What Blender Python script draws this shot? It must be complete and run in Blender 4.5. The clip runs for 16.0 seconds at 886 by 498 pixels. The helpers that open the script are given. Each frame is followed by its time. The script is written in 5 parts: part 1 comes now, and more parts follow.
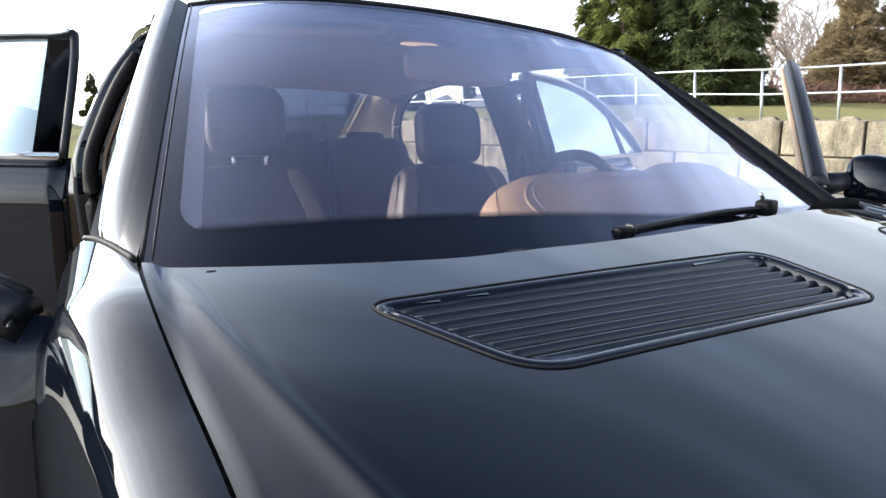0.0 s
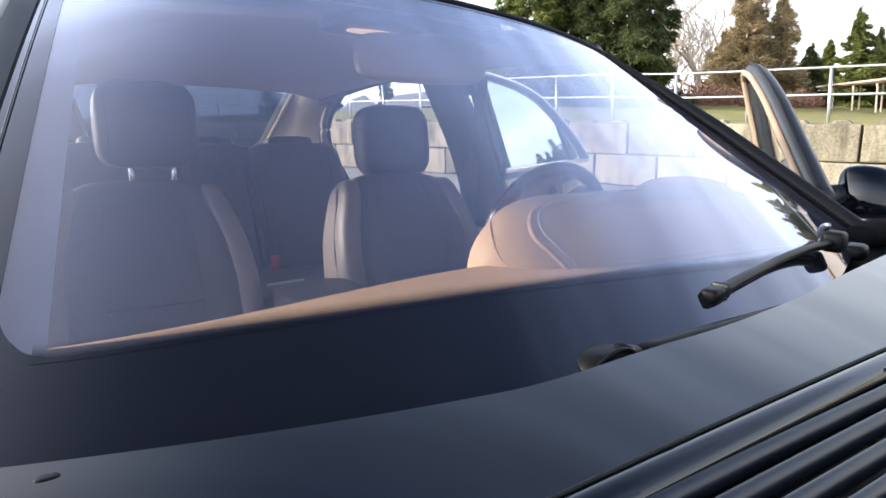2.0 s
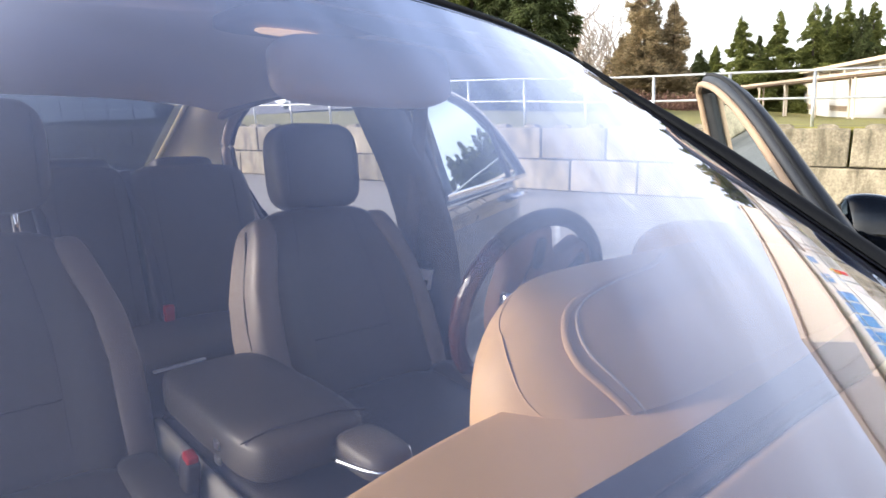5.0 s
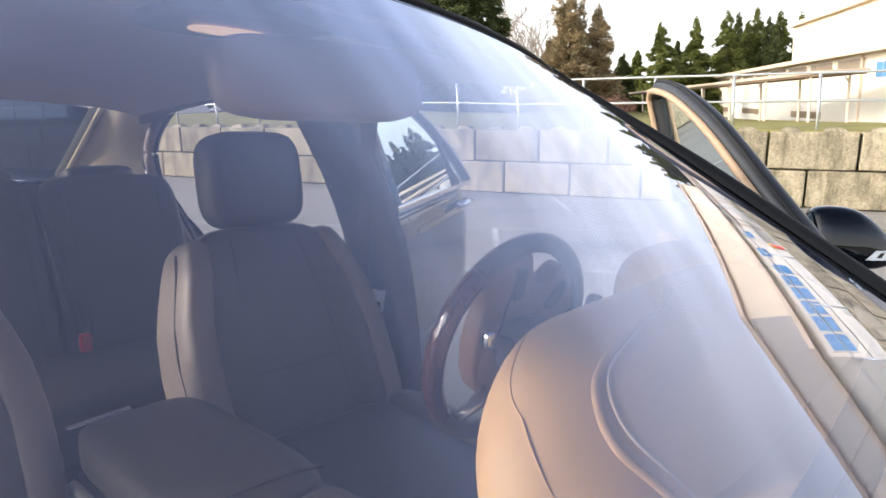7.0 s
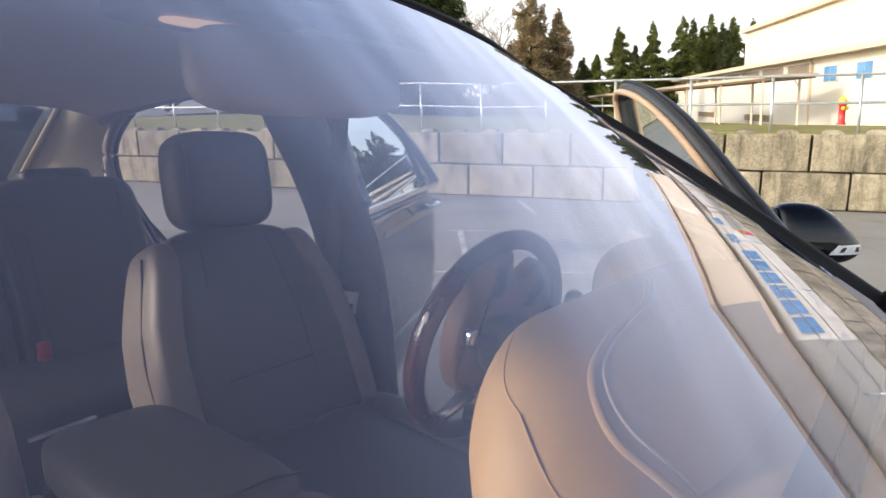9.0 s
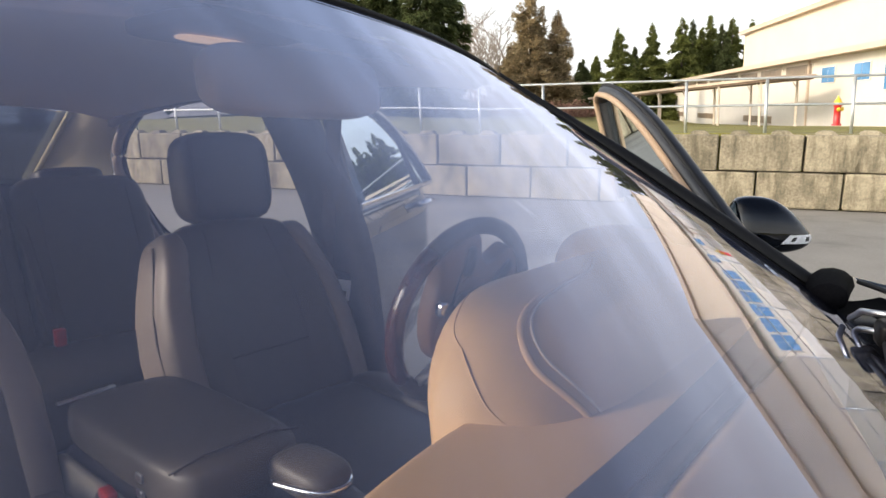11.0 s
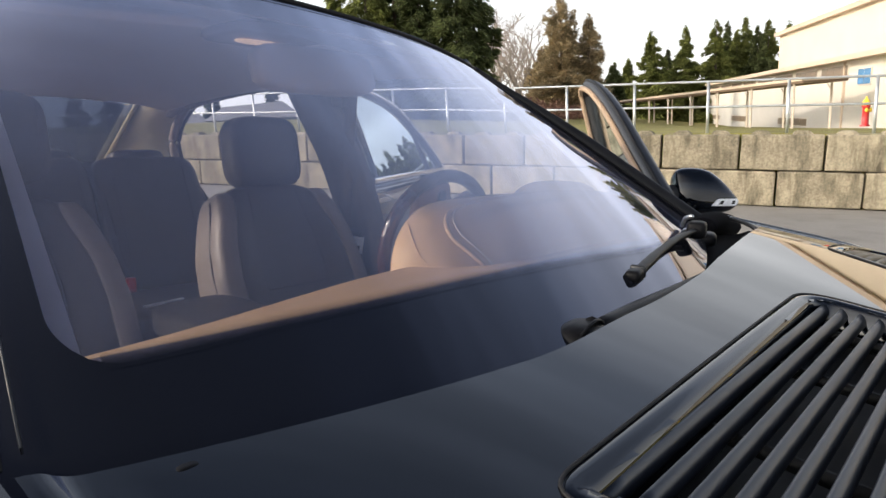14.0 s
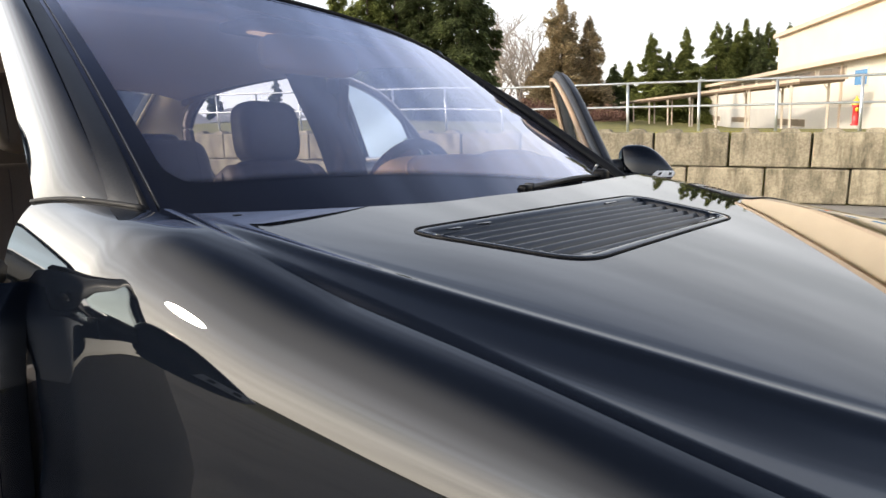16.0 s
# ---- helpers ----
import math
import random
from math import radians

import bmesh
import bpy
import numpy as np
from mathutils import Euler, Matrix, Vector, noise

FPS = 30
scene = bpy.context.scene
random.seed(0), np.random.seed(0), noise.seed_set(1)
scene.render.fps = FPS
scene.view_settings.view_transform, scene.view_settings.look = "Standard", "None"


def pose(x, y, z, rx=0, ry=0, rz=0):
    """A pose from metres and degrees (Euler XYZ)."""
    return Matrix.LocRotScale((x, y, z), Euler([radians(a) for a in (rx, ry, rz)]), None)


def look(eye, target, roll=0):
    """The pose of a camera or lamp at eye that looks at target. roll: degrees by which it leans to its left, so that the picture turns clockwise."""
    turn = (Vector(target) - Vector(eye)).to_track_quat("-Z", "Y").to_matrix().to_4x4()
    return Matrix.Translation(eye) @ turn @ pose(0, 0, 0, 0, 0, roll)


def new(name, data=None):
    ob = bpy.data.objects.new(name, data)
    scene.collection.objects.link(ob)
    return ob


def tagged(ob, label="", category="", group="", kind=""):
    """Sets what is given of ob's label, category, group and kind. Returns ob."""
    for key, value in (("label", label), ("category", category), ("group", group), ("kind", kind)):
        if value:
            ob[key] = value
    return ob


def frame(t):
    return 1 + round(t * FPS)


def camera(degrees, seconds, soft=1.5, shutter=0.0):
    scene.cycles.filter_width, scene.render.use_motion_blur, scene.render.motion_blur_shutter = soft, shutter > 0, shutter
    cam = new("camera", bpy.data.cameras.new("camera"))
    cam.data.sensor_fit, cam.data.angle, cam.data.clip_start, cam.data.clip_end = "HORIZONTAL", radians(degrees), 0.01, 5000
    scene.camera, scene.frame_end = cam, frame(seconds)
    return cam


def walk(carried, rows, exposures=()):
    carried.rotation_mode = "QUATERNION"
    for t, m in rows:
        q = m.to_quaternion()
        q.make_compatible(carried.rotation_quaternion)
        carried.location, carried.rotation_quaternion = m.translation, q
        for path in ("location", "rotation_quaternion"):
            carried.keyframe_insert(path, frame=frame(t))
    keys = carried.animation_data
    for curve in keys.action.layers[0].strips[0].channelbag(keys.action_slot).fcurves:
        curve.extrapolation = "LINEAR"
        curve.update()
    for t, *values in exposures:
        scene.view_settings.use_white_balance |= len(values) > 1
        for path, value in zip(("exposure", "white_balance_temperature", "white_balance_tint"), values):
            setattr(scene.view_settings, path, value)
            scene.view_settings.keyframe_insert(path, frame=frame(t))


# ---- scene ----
cam = camera(69.3, 16.0)
PATH = [
    (0.0, look((-0.7488, -0.3402, 1.2279), (0.2087, 1.6336, 0.7766), -3.40)),
    (0.5, look((-0.7359, -0.2344, 1.2277), (0.2791, 1.7094, 0.7704), -3.30)),
    (1.0, look((-0.7161, -0.1296, 1.2424), (0.3638, 1.7753, 0.7705), -2.80)),
    (1.5, look((-0.6917, -0.0449, 1.2471), (0.4456, 1.8273, 0.7791), -2.90)),
    (2.0, look((-0.6685, 0.0330, 1.2440), (0.5310, 1.8668, 0.7798), -3.07)),
    (2.5, look((-0.6380, 0.1090, 1.2550), (0.6150, 1.9031, 0.7838), -3.15)),
    (3.0, look((-0.6090, 0.1857, 1.2571), (0.7006, 1.9422, 0.7911), -3.00)),
    (5.5, look((-0.4643, 0.4802, 1.3086), (1.0118, 2.0954, 0.8315), -3.10)),
    (6.0, look((-0.4508, 0.5227, 1.3142), (1.0693, 2.0961, 0.8348), -2.90)),
    (6.5, look((-0.4381, 0.5585, 1.3198), (1.1290, 2.0853, 0.8382), -2.80)),
    (7.0, look((-0.4250, 0.5864, 1.3220), (1.1836, 2.0694, 0.8382), -2.80)),
    (7.5, look((-0.4171, 0.6081, 1.3198), (1.2258, 2.0526, 0.8359), -2.80)),
    (8.0, look((-0.4114, 0.6199, 1.3142), (1.2546, 2.0372, 0.8315), -2.80)),
    (8.5, look((-0.4201, 0.6219, 1.3131), (1.2618, 2.0206, 0.8281), -2.80)),
    (9.0, look((-0.4335, 0.6132, 1.3119), (1.2576, 2.0019, 0.8337), -2.80)),
    (11.5, look((-0.5576, 0.4280, 1.3097), (1.1317, 1.8215, 0.8393), -3.00)),
    (12.0, look((-0.5908, 0.3696, 1.2985), (1.0876, 1.7777, 0.8303), -2.90)),
    (12.5, look((-0.6352, 0.3010, 1.2884), (1.0265, 1.7312, 0.8247), -3.00)),
    (13.0, look((-0.6890, 0.2279, 1.2783), (0.9545, 1.6791, 0.8180), -3.10)),
    (13.5, look((-0.7438, 0.1570, 1.2649), (0.8868, 1.6242, 0.8079), -3.10)),
    (14.0, look((-0.8104, 0.0807, 1.2470), (0.8131, 1.5554, 0.7945), -3.10)),
    (14.5, look((-0.8627, 0.0119, 1.2291), (0.7569, 1.4915, 0.7755), -3.10)),
    (15.0, look((-0.9274, -0.0680, 1.2078), (0.6902, 1.4140, 0.7564), -3.10)),
    (15.5, look((-0.9900, -0.1606, 1.1876), (0.6276, 1.3226, 0.7396), -3.10)),
    (16.0, look((-1.0460, -0.2538, 1.1697), (0.5738, 1.2281, 0.7239), -3.10)),
]
walk(cam, PATH, ((0.0, 0.60, 5900, 9), (1.0, 0.76, 5980, 9), (2.5, 0.74, 6100, 9), (6.0, 0.64, 6350, 9), (9.0, 0.14, 6550, 9), (12.5, 0.02, 6600, 9), (14.2, -0.03, 6550, 10), (16.0, 0.08, 6550, 10)))

# ---- light ----
SUN_DIR = Vector((-0.72, 0.55, 0.42)).normalized()      # towards the sun
world = bpy.data.worlds.new("sky")
scene.world = world
world.use_nodes = True
wn = world.node_tree
sky = wn.nodes.new("ShaderNodeTexSky")
sky.sky_type = "NISHITA"
sky.sun_disc = False
sky.sun_elevation = math.asin(SUN_DIR.z)
sky.sun_rotation = math.atan2(SUN_DIR.x, SUN_DIR.y)
sky.air_density, sky.dust_density, sky.ozone_density = 1.0, 3.0, 1.5
# thin high cloud: white towards the horizon, blue overhead, with soft streaks
tc = wn.nodes.new("ShaderNodeTexCoord")
sep = wn.nodes.new("ShaderNodeSeparateXYZ")
wn.links.new(tc.outputs["Generated"], sep.inputs[0])
ramp = wn.nodes.new("ShaderNodeValToRGB")
ramp.color_ramp.elements[0].position, ramp.color_ramp.elements[0].color = 0.06, (1.0, 1.0, 1.0, 1)
ramp.color_ramp.elements[1].position, ramp.color_ramp.elements[1].color = 0.95, (0.020, 0.028, 0.058, 1)
mid = ramp.color_ramp.elements.new(0.42)
mid.color = (0.42, 0.49, 0.63, 1)
low = ramp.color_ramp.elements.new(0.24)
low.color = (0.90, 0.93, 0.98, 1)
upper = ramp.color_ramp.elements.new(0.72)
upper.color = (0.070, 0.092, 0.155, 1)
wn.links.new(sep.outputs[2], ramp.inputs[0])
mp = wn.nodes.new("ShaderNodeMapping")
mp.inputs["Rotation"].default_value = (radians(4), radians(3), 0)
mp.inputs["Scale"].default_value = (1.0, 1.0, 11.0)
wn.links.new(tc.outputs["Generated"], mp.inputs[0])
cl = wn.nodes.new("ShaderNodeTexNoise")
cl.inputs["Scale"].default_value, cl.inputs["Detail"].default_value, cl.inputs["Roughness"].default_value = 1.6, 3.0, 0.5
wn.links.new(mp.outputs[0], cl.inputs["Vector"])
cr = wn.nodes.new("ShaderNodeMapRange")
cr.inputs["From Min"].default_value, cr.inputs["From Max"].default_value = 0.36, 0.70
cr.inputs["To Min"].default_value, cr.inputs["To Max"].default_value = 0.84, 1.22
wn.links.new(cl.outputs[0], cr.inputs["Value"])
cmix = wn.nodes.new("ShaderNodeVectorMath")
cmix.operation = "SCALE"
wn.links.new(cr.outputs[0], cmix.inputs["Scale"])
wn.links.new(ramp.outputs[0], cmix.inputs[0])
gain = wn.nodes.new("ShaderNodeVectorMath")
gain.operation = "SCALE"
gain.inputs["Scale"].default_value = 10.8
near_sun = wn.nodes.new("ShaderNodeVectorMath")
near_sun.operation = "DOT_PRODUCT"
near_sun.inputs[1].default_value = SUN_DIR
wn.links.new(tc.outputs["Generated"], near_sun.inputs[0])
veil = wn.nodes.new("ShaderNodeMapRange")
veil.interpolation_type = "SMOOTHERSTEP"
veil.inputs["From Min"].default_value, veil.inputs["From Max"].default_value = 0.35, 1.0
wn.links.new(near_sun.outputs["Value"], veil.inputs["Value"])
veil_colour = wn.nodes.new("ShaderNodeMix")
veil_colour.data_type = "RGBA"
veil_colour.inputs[6].default_value, veil_colour.inputs[7].default_value = (0, 0, 0, 1), (0.22, 0.215, 0.205, 1)
wn.links.new(veil.outputs[0], veil_colour.inputs[0])
total = wn.nodes.new("ShaderNodeVectorMath")
total.operation = "ADD"
wn.links.new(cmix.outputs[0], total.inputs[0])
wn.links.new(veil_colour.outputs[2], total.inputs[1])
wn.links.new(total.outputs[0], gain.inputs[0])
# the thin cloud glows round the hidden sun
dot = wn.nodes.new("ShaderNodeVectorMath")
dot.operation = "DOT_PRODUCT"
dot.inputs[1].default_value = SUN_DIR
wn.links.new(tc.outputs["Generated"], dot.inputs[0])
gl = wn.nodes.new("ShaderNodeMapRange")
gl.interpolation_type = "SMOOTHERSTEP"
gl.inputs["From Min"].default_value, gl.inputs["From Max"].default_value = 0.30, 1.0
wn.links.new(dot.outputs["Value"], gl.inputs["Value"])
warm = wn.nodes.new("ShaderNodeMix")
warm.data_type = "RGBA"
warm.inputs[6].default_value, warm.inputs[7].default_value = (1, 1, 1, 1), (5.4, 4.9, 4.1, 1)
wn.links.new(gl.outputs[0], warm.inputs[0])
glow = wn.nodes.new("ShaderNodeVectorMath")
glow.operation = "MULTIPLY"
wn.links.new(gain.outputs[0], glow.inputs[0])
wn.links.new(warm.outputs[2], glow.inputs[1])
haze = wn.nodes.new("ShaderNodeMix")
haze.data_type = "RGBA"
haze.inputs[0].default_value = 0.85
wn.links.new(sky.outputs[0], haze.inputs[6])
wn.links.new(glow.outputs[0], haze.inputs[7])
bg = wn.nodes["Background"]
wn.links.new(haze.outputs[2], bg.inputs[0])
bg.inputs[1].default_value = 0.145
sun_data = bpy.data.lights.new("sun", "SUN")
sun_data.energy, sun_data.angle, sun_data.color = 3.1, radians(5.0), (1.0, 0.86, 0.68)
sun = new("sun", sun_data)
sun.matrix_world = look(SUN_DIR * 50, (0, 0, 0))

# ---- materials ----
def nodes_of(name):
    m = bpy.data.materials.new(name)
    m.use_nodes = True
    return m, m.node_tree, m.node_tree.nodes["Principled BSDF"]


def put(node, key, value):
    node.inputs[key].default_value = value


def mat(name, color, rough=0.5, metal=0.0, vary=0.12, scale=6.0, fine=60.0, bump=0.0, coat=0.0,
        coat_rough=0.03, spec=0.5, island=0.0, ob_random=0.0, sheen=0.0, rough_vary=0.1, stain=None):
    """A surface with variation at two scales, fine relief and, where wanted, a chance tone per piece."""
    m, nt, b = nodes_of(name)
    tc = nt.nodes.new("ShaderNodeTexCoord")
    n1 = nt.nodes.new("ShaderNodeTexNoise")
    n2 = nt.nodes.new("ShaderNodeTexNoise")
    put(n1, "Scale", scale), put(n1, "Detail", 5.0)
    put(n2, "Scale", fine), put(n2, "Detail", 3.0)
    coord = tc.outputs["Object"]
    if ob_random:
        # each piece takes its own stretch of the pattern
        oi = nt.nodes.new("ShaderNodeObjectInfo")
        mv = nt.nodes.new("ShaderNodeVectorMath")
        mv.operation = "MULTIPLY_ADD"
        nt.links.new(oi.outputs["Random"], mv.inputs[0])
        mv.inputs[1].default_value = (41.0, 17.0, 29.0)
        nt.links.new(coord, mv.inputs[2])
        coord = mv.outputs[0]
    nt.links.new(coord, n1.inputs["Vector"])
    nt.links.new(coord, n2.inputs["Vector"])
    add = nt.nodes.new("ShaderNodeMath")
    add.operation = "ADD"
    nt.links.new(n1.outputs[0], add.inputs[0])
    nt.links.new(n2.outputs[0], add.inputs[1])
    last = add.outputs[0]
    if island or ob_random:
        src = nt.nodes.new("ShaderNodeNewGeometry") if island else nt.nodes.new("ShaderNodeObjectInfo")
        mul = nt.nodes.new("ShaderNodeMath")
        mul.operation = "MULTIPLY_ADD"
        nt.links.new(src.outputs["Random Per Island" if island else "Random"], mul.inputs[0])
        put(mul, 1, (island or ob_random) * 4)
        nt.links.new(last, mul.inputs[2])
        sub = nt.nodes.new("ShaderNodeMath")
        sub.operation = "SUBTRACT"
        nt.links.new(mul.outputs[0], sub.inputs[0])
        put(sub, 1, (island or ob_random) * 2)
        last = sub.outputs[0]
    rng = nt.nodes.new("ShaderNodeMapRange")
    put(rng, "From Min", 0.5), put(rng, "From Max", 1.5)
    put(rng, "To Min", 1 - vary * 2), put(rng, "To Max", 1 + vary * 2)
    nt.links.new(last, rng.inputs["Value"])
    hsv = nt.nodes.new("ShaderNodeHueSaturation")
    put(hsv, "Color", (*color, 1))
    nt.links.new(rng.outputs[0], hsv.inputs["Value"])
    out = hsv.outputs[0]
    if stain:
        st = nt.nodes.new("ShaderNodeTexNoise")
        put(st, "Scale", stain[1]), put(st, "Detail", 8.0), put(st, "Roughness", 0.65)
        if ob_random:
            run = nt.nodes.new("ShaderNodeMapping")
            run.inputs["Scale"].default_value = (2.2, 1.0, 0.55)
            nt.links.new(coord, run.inputs["Vector"])
            nt.links.new(run.outputs[0], st.inputs["Vector"])
        else:
            nt.links.new(coord, st.inputs["Vector"])
        ramp = nt.nodes.new("ShaderNodeMapRange")
        put(ramp, "From Min", stain[2]), put(ramp, "From Max", stain[2] + (stain[3] if len(stain) > 3 else 0.14))
        nt.links.new(st.outputs[0], ramp.inputs["Value"])
        mx = nt.nodes.new("ShaderNodeMix")
        mx.data_type = "RGBA"
        nt.links.new(ramp.outputs[0], mx.inputs[0])
        nt.links.new(out, mx.inputs[6])
        mx.inputs[7].default_value = (*stain[0], 1)
        out = mx.outputs[2]
    nt.links.new(out, b.inputs["Base Color"])
    r2 = nt.nodes.new("ShaderNodeMapRange")
    put(r2, "To Min", max(0.0, rough - rough_vary)), put(r2, "To Max", min(1.0, rough + rough_vary))
    nt.links.new(n1.outputs[0], r2.inputs["Value"])
    nt.links.new(r2.outputs[0], b.inputs["Roughness"])
    put(b, "Metallic", metal), put(b, "Specular IOR Level", spec)
    put(b, "Coat Weight", coat), put(b, "Coat Roughness", coat_rough), put(b, "Sheen Weight", sheen)
    if bump:
        bp = nt.nodes.new("ShaderNodeBump")
        put(bp, "Strength", 0.6), put(bp, "Distance", bump)
        nt.links.new(n2.outputs[0], bp.inputs["Height"])
        nt.links.new(bp.outputs[0], b.inputs["Normal"])
    return m


def leaf_mat(name, color, vary=0.35, scale=0.5):
    """Foliage: a rough surface through which some of the light passes."""
    m = mat(name, color, 0.8, vary=vary, scale=scale, fine=6, island=0.16, spec=0.2)
    nt = m.node_tree
    b, out = nt.nodes["Principled BSDF"], nt.nodes["Material Output"]
    tr, mix = nt.nodes.new("ShaderNodeBsdfTranslucent"), nt.nodes.new("ShaderNodeMixShader")
    nt.links.new(b.inputs["Base Color"].links[0].from_socket, tr.inputs[0])
    put(mix, 0, 0.45)
    nt.links.new(b.outputs[0], mix.inputs[1]), nt.links.new(tr.outputs[0], mix.inputs[2])
    nt.links.new(mix.outputs[0], out.inputs[0])
    return m


def glass_mat(name, tint=(1, 1, 1), gloss_color=(1, 1, 1), low=0.06, film=0.0, film_color=(0.7, 0.75, 0.9), grazing=1.0, both_faces=False):
    """A thin pane: what lies behind shows straight through, a mirror layer grows towards grazing, and a dusty film with
    glare painted into it may lie on it.
    """
    m, nt, b = nodes_of(name)
    out = nt.nodes["Material Output"]
    tr = nt.nodes.new("ShaderNodeBsdfTransparent")
    tr.inputs[0].default_value = (*tint, 1)
    gl = nt.nodes.new("ShaderNodeBsdfGlossy")
    put(gl, "Roughness", 0.012)
    gl.inputs[0].default_value = (*gloss_color, 1)
    fr = nt.nodes.new("ShaderNodeFresnel")
    put(fr, "IOR", 1.5)
    sc = nt.nodes.new("ShaderNodeMapRange")
    put(sc, "To Min", low - 0.04), put(sc, "To Max", grazing)
    mirror = fr.outputs[0]
    if both_faces:
        one, twice, both_of = (nt.nodes.new("ShaderNodeMath") for k in range(3))
        one.operation, twice.operation, both_of.operation = "ADD", "MULTIPLY", "DIVIDE"
        put(one, 1, 1.0), put(twice, 1, 2.0)
        nt.links.new(mirror, one.inputs[0]), nt.links.new(mirror, twice.inputs[0])
        nt.links.new(twice.outputs[0], both_of.inputs[0]), nt.links.new(one.outputs[0], both_of.inputs[1])
        mirror = both_of.outputs[0]
    nt.links.new(mirror, sc.inputs["Value"])
    base = tr.outputs[0]
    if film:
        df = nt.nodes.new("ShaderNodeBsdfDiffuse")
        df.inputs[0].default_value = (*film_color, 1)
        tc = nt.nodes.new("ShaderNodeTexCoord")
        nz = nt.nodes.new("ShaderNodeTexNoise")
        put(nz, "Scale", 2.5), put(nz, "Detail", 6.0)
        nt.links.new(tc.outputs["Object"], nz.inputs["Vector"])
        # glare painted as film: thicker towards the top, with soft smears
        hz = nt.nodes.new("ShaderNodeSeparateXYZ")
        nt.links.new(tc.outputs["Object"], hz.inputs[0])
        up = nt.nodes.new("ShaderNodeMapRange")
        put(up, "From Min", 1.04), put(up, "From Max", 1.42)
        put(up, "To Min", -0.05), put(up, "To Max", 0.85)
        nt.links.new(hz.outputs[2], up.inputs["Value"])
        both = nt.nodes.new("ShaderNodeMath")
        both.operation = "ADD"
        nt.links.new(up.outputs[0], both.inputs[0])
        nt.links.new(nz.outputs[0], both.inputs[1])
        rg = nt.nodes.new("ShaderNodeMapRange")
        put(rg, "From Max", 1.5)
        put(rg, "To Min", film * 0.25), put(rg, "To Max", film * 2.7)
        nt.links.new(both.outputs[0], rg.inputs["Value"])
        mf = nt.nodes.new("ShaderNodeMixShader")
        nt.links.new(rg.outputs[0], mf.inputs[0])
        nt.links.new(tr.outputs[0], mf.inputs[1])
        # the film's painted glare is strongest round the mirror direction
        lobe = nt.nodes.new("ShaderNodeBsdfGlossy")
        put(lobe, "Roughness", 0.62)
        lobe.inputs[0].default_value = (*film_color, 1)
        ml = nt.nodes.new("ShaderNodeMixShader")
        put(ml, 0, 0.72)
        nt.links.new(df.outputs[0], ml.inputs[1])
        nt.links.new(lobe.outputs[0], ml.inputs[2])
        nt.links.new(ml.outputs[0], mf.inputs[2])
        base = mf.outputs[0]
    mix = nt.nodes.new("ShaderNodeMixShader")
    nt.links.new(sc.outputs[0], mix.inputs[0])
    nt.links.new(base, mix.inputs[1])
    nt.links.new(gl.outputs[0], mix.inputs[2])
    nt.links.new(mix.outputs[0], out.inputs[0])
    return m


PAINT = mat("black_paint", (0.004, 0.0055, 0.009), 0.35, vary=0.15, scale=3, fine=400, coat=1.0, coat_rough=0.015, spec=0.0)
TRIM = mat("black_plastic", (0.014, 0.015, 0.018), 0.42, vary=0.25, scale=12, fine=300, bump=0.0003)
COWL = mat("matt_black_cowl", (0.006, 0.006, 0.007), 0.85, vary=0.3, scale=10, fine=200, bump=0.0004, spec=0.03)
RUBBER = mat("black_rubber", (0.009, 0.009, 0.010), 0.6, vary=0.25, scale=10, fine=200, bump=0.0002, spec=0.25)
GLOSS_TINT = (0.76, 0.80, 0.98)


def band_mat(name, fading=False):
    """Black ceramic print under glass: a dark base below the pane's own mirror layer; it may thin out along the uv height."""
    m, nt, b = nodes_of(name)
    put(b, "Base Color", (0.006, 0.007, 0.010, 1)), put(b, "Roughness", 0.8), put(b, "Specular IOR Level", 0.02)
    gl, fr, mix = nt.nodes.new("ShaderNodeBsdfGlossy"), nt.nodes.new("ShaderNodeFresnel"), nt.nodes.new("ShaderNodeMixShader")
    put(gl, "Roughness", 0.012), put(gl, "Color", (*GLOSS_TINT, 1)), put(fr, "IOR", 1.5)
    nt.links.new(fr.outputs[0], mix.inputs[0])
    nt.links.new(b.outputs[0], mix.inputs[1]), nt.links.new(gl.outputs[0], mix.inputs[2])
    last = mix.outputs[0]
    if fading:
        uv, sep, rng = nt.nodes.new("ShaderNodeUVMap"), nt.nodes.new("ShaderNodeSeparateXYZ"), nt.nodes.new("ShaderNodeMapRange")
        tr, thin = nt.nodes.new("ShaderNodeBsdfTransparent"), nt.nodes.new("ShaderNodeMixShader")
        uv.uv_map, rng.interpolation_type = "height", "SMOOTHSTEP"
        nt.links.new(uv.outputs[0], sep.inputs[0]), nt.links.new(sep.outputs[1], rng.inputs["Value"])
        nt.links.new(rng.outputs[0], thin.inputs[0])
        nt.links.new(last, thin.inputs[1]), nt.links.new(tr.outputs[0], thin.inputs[2])
        last = thin.outputs[0]
    nt.links.new(last, nt.nodes["Material Output"].inputs[0])
    return m


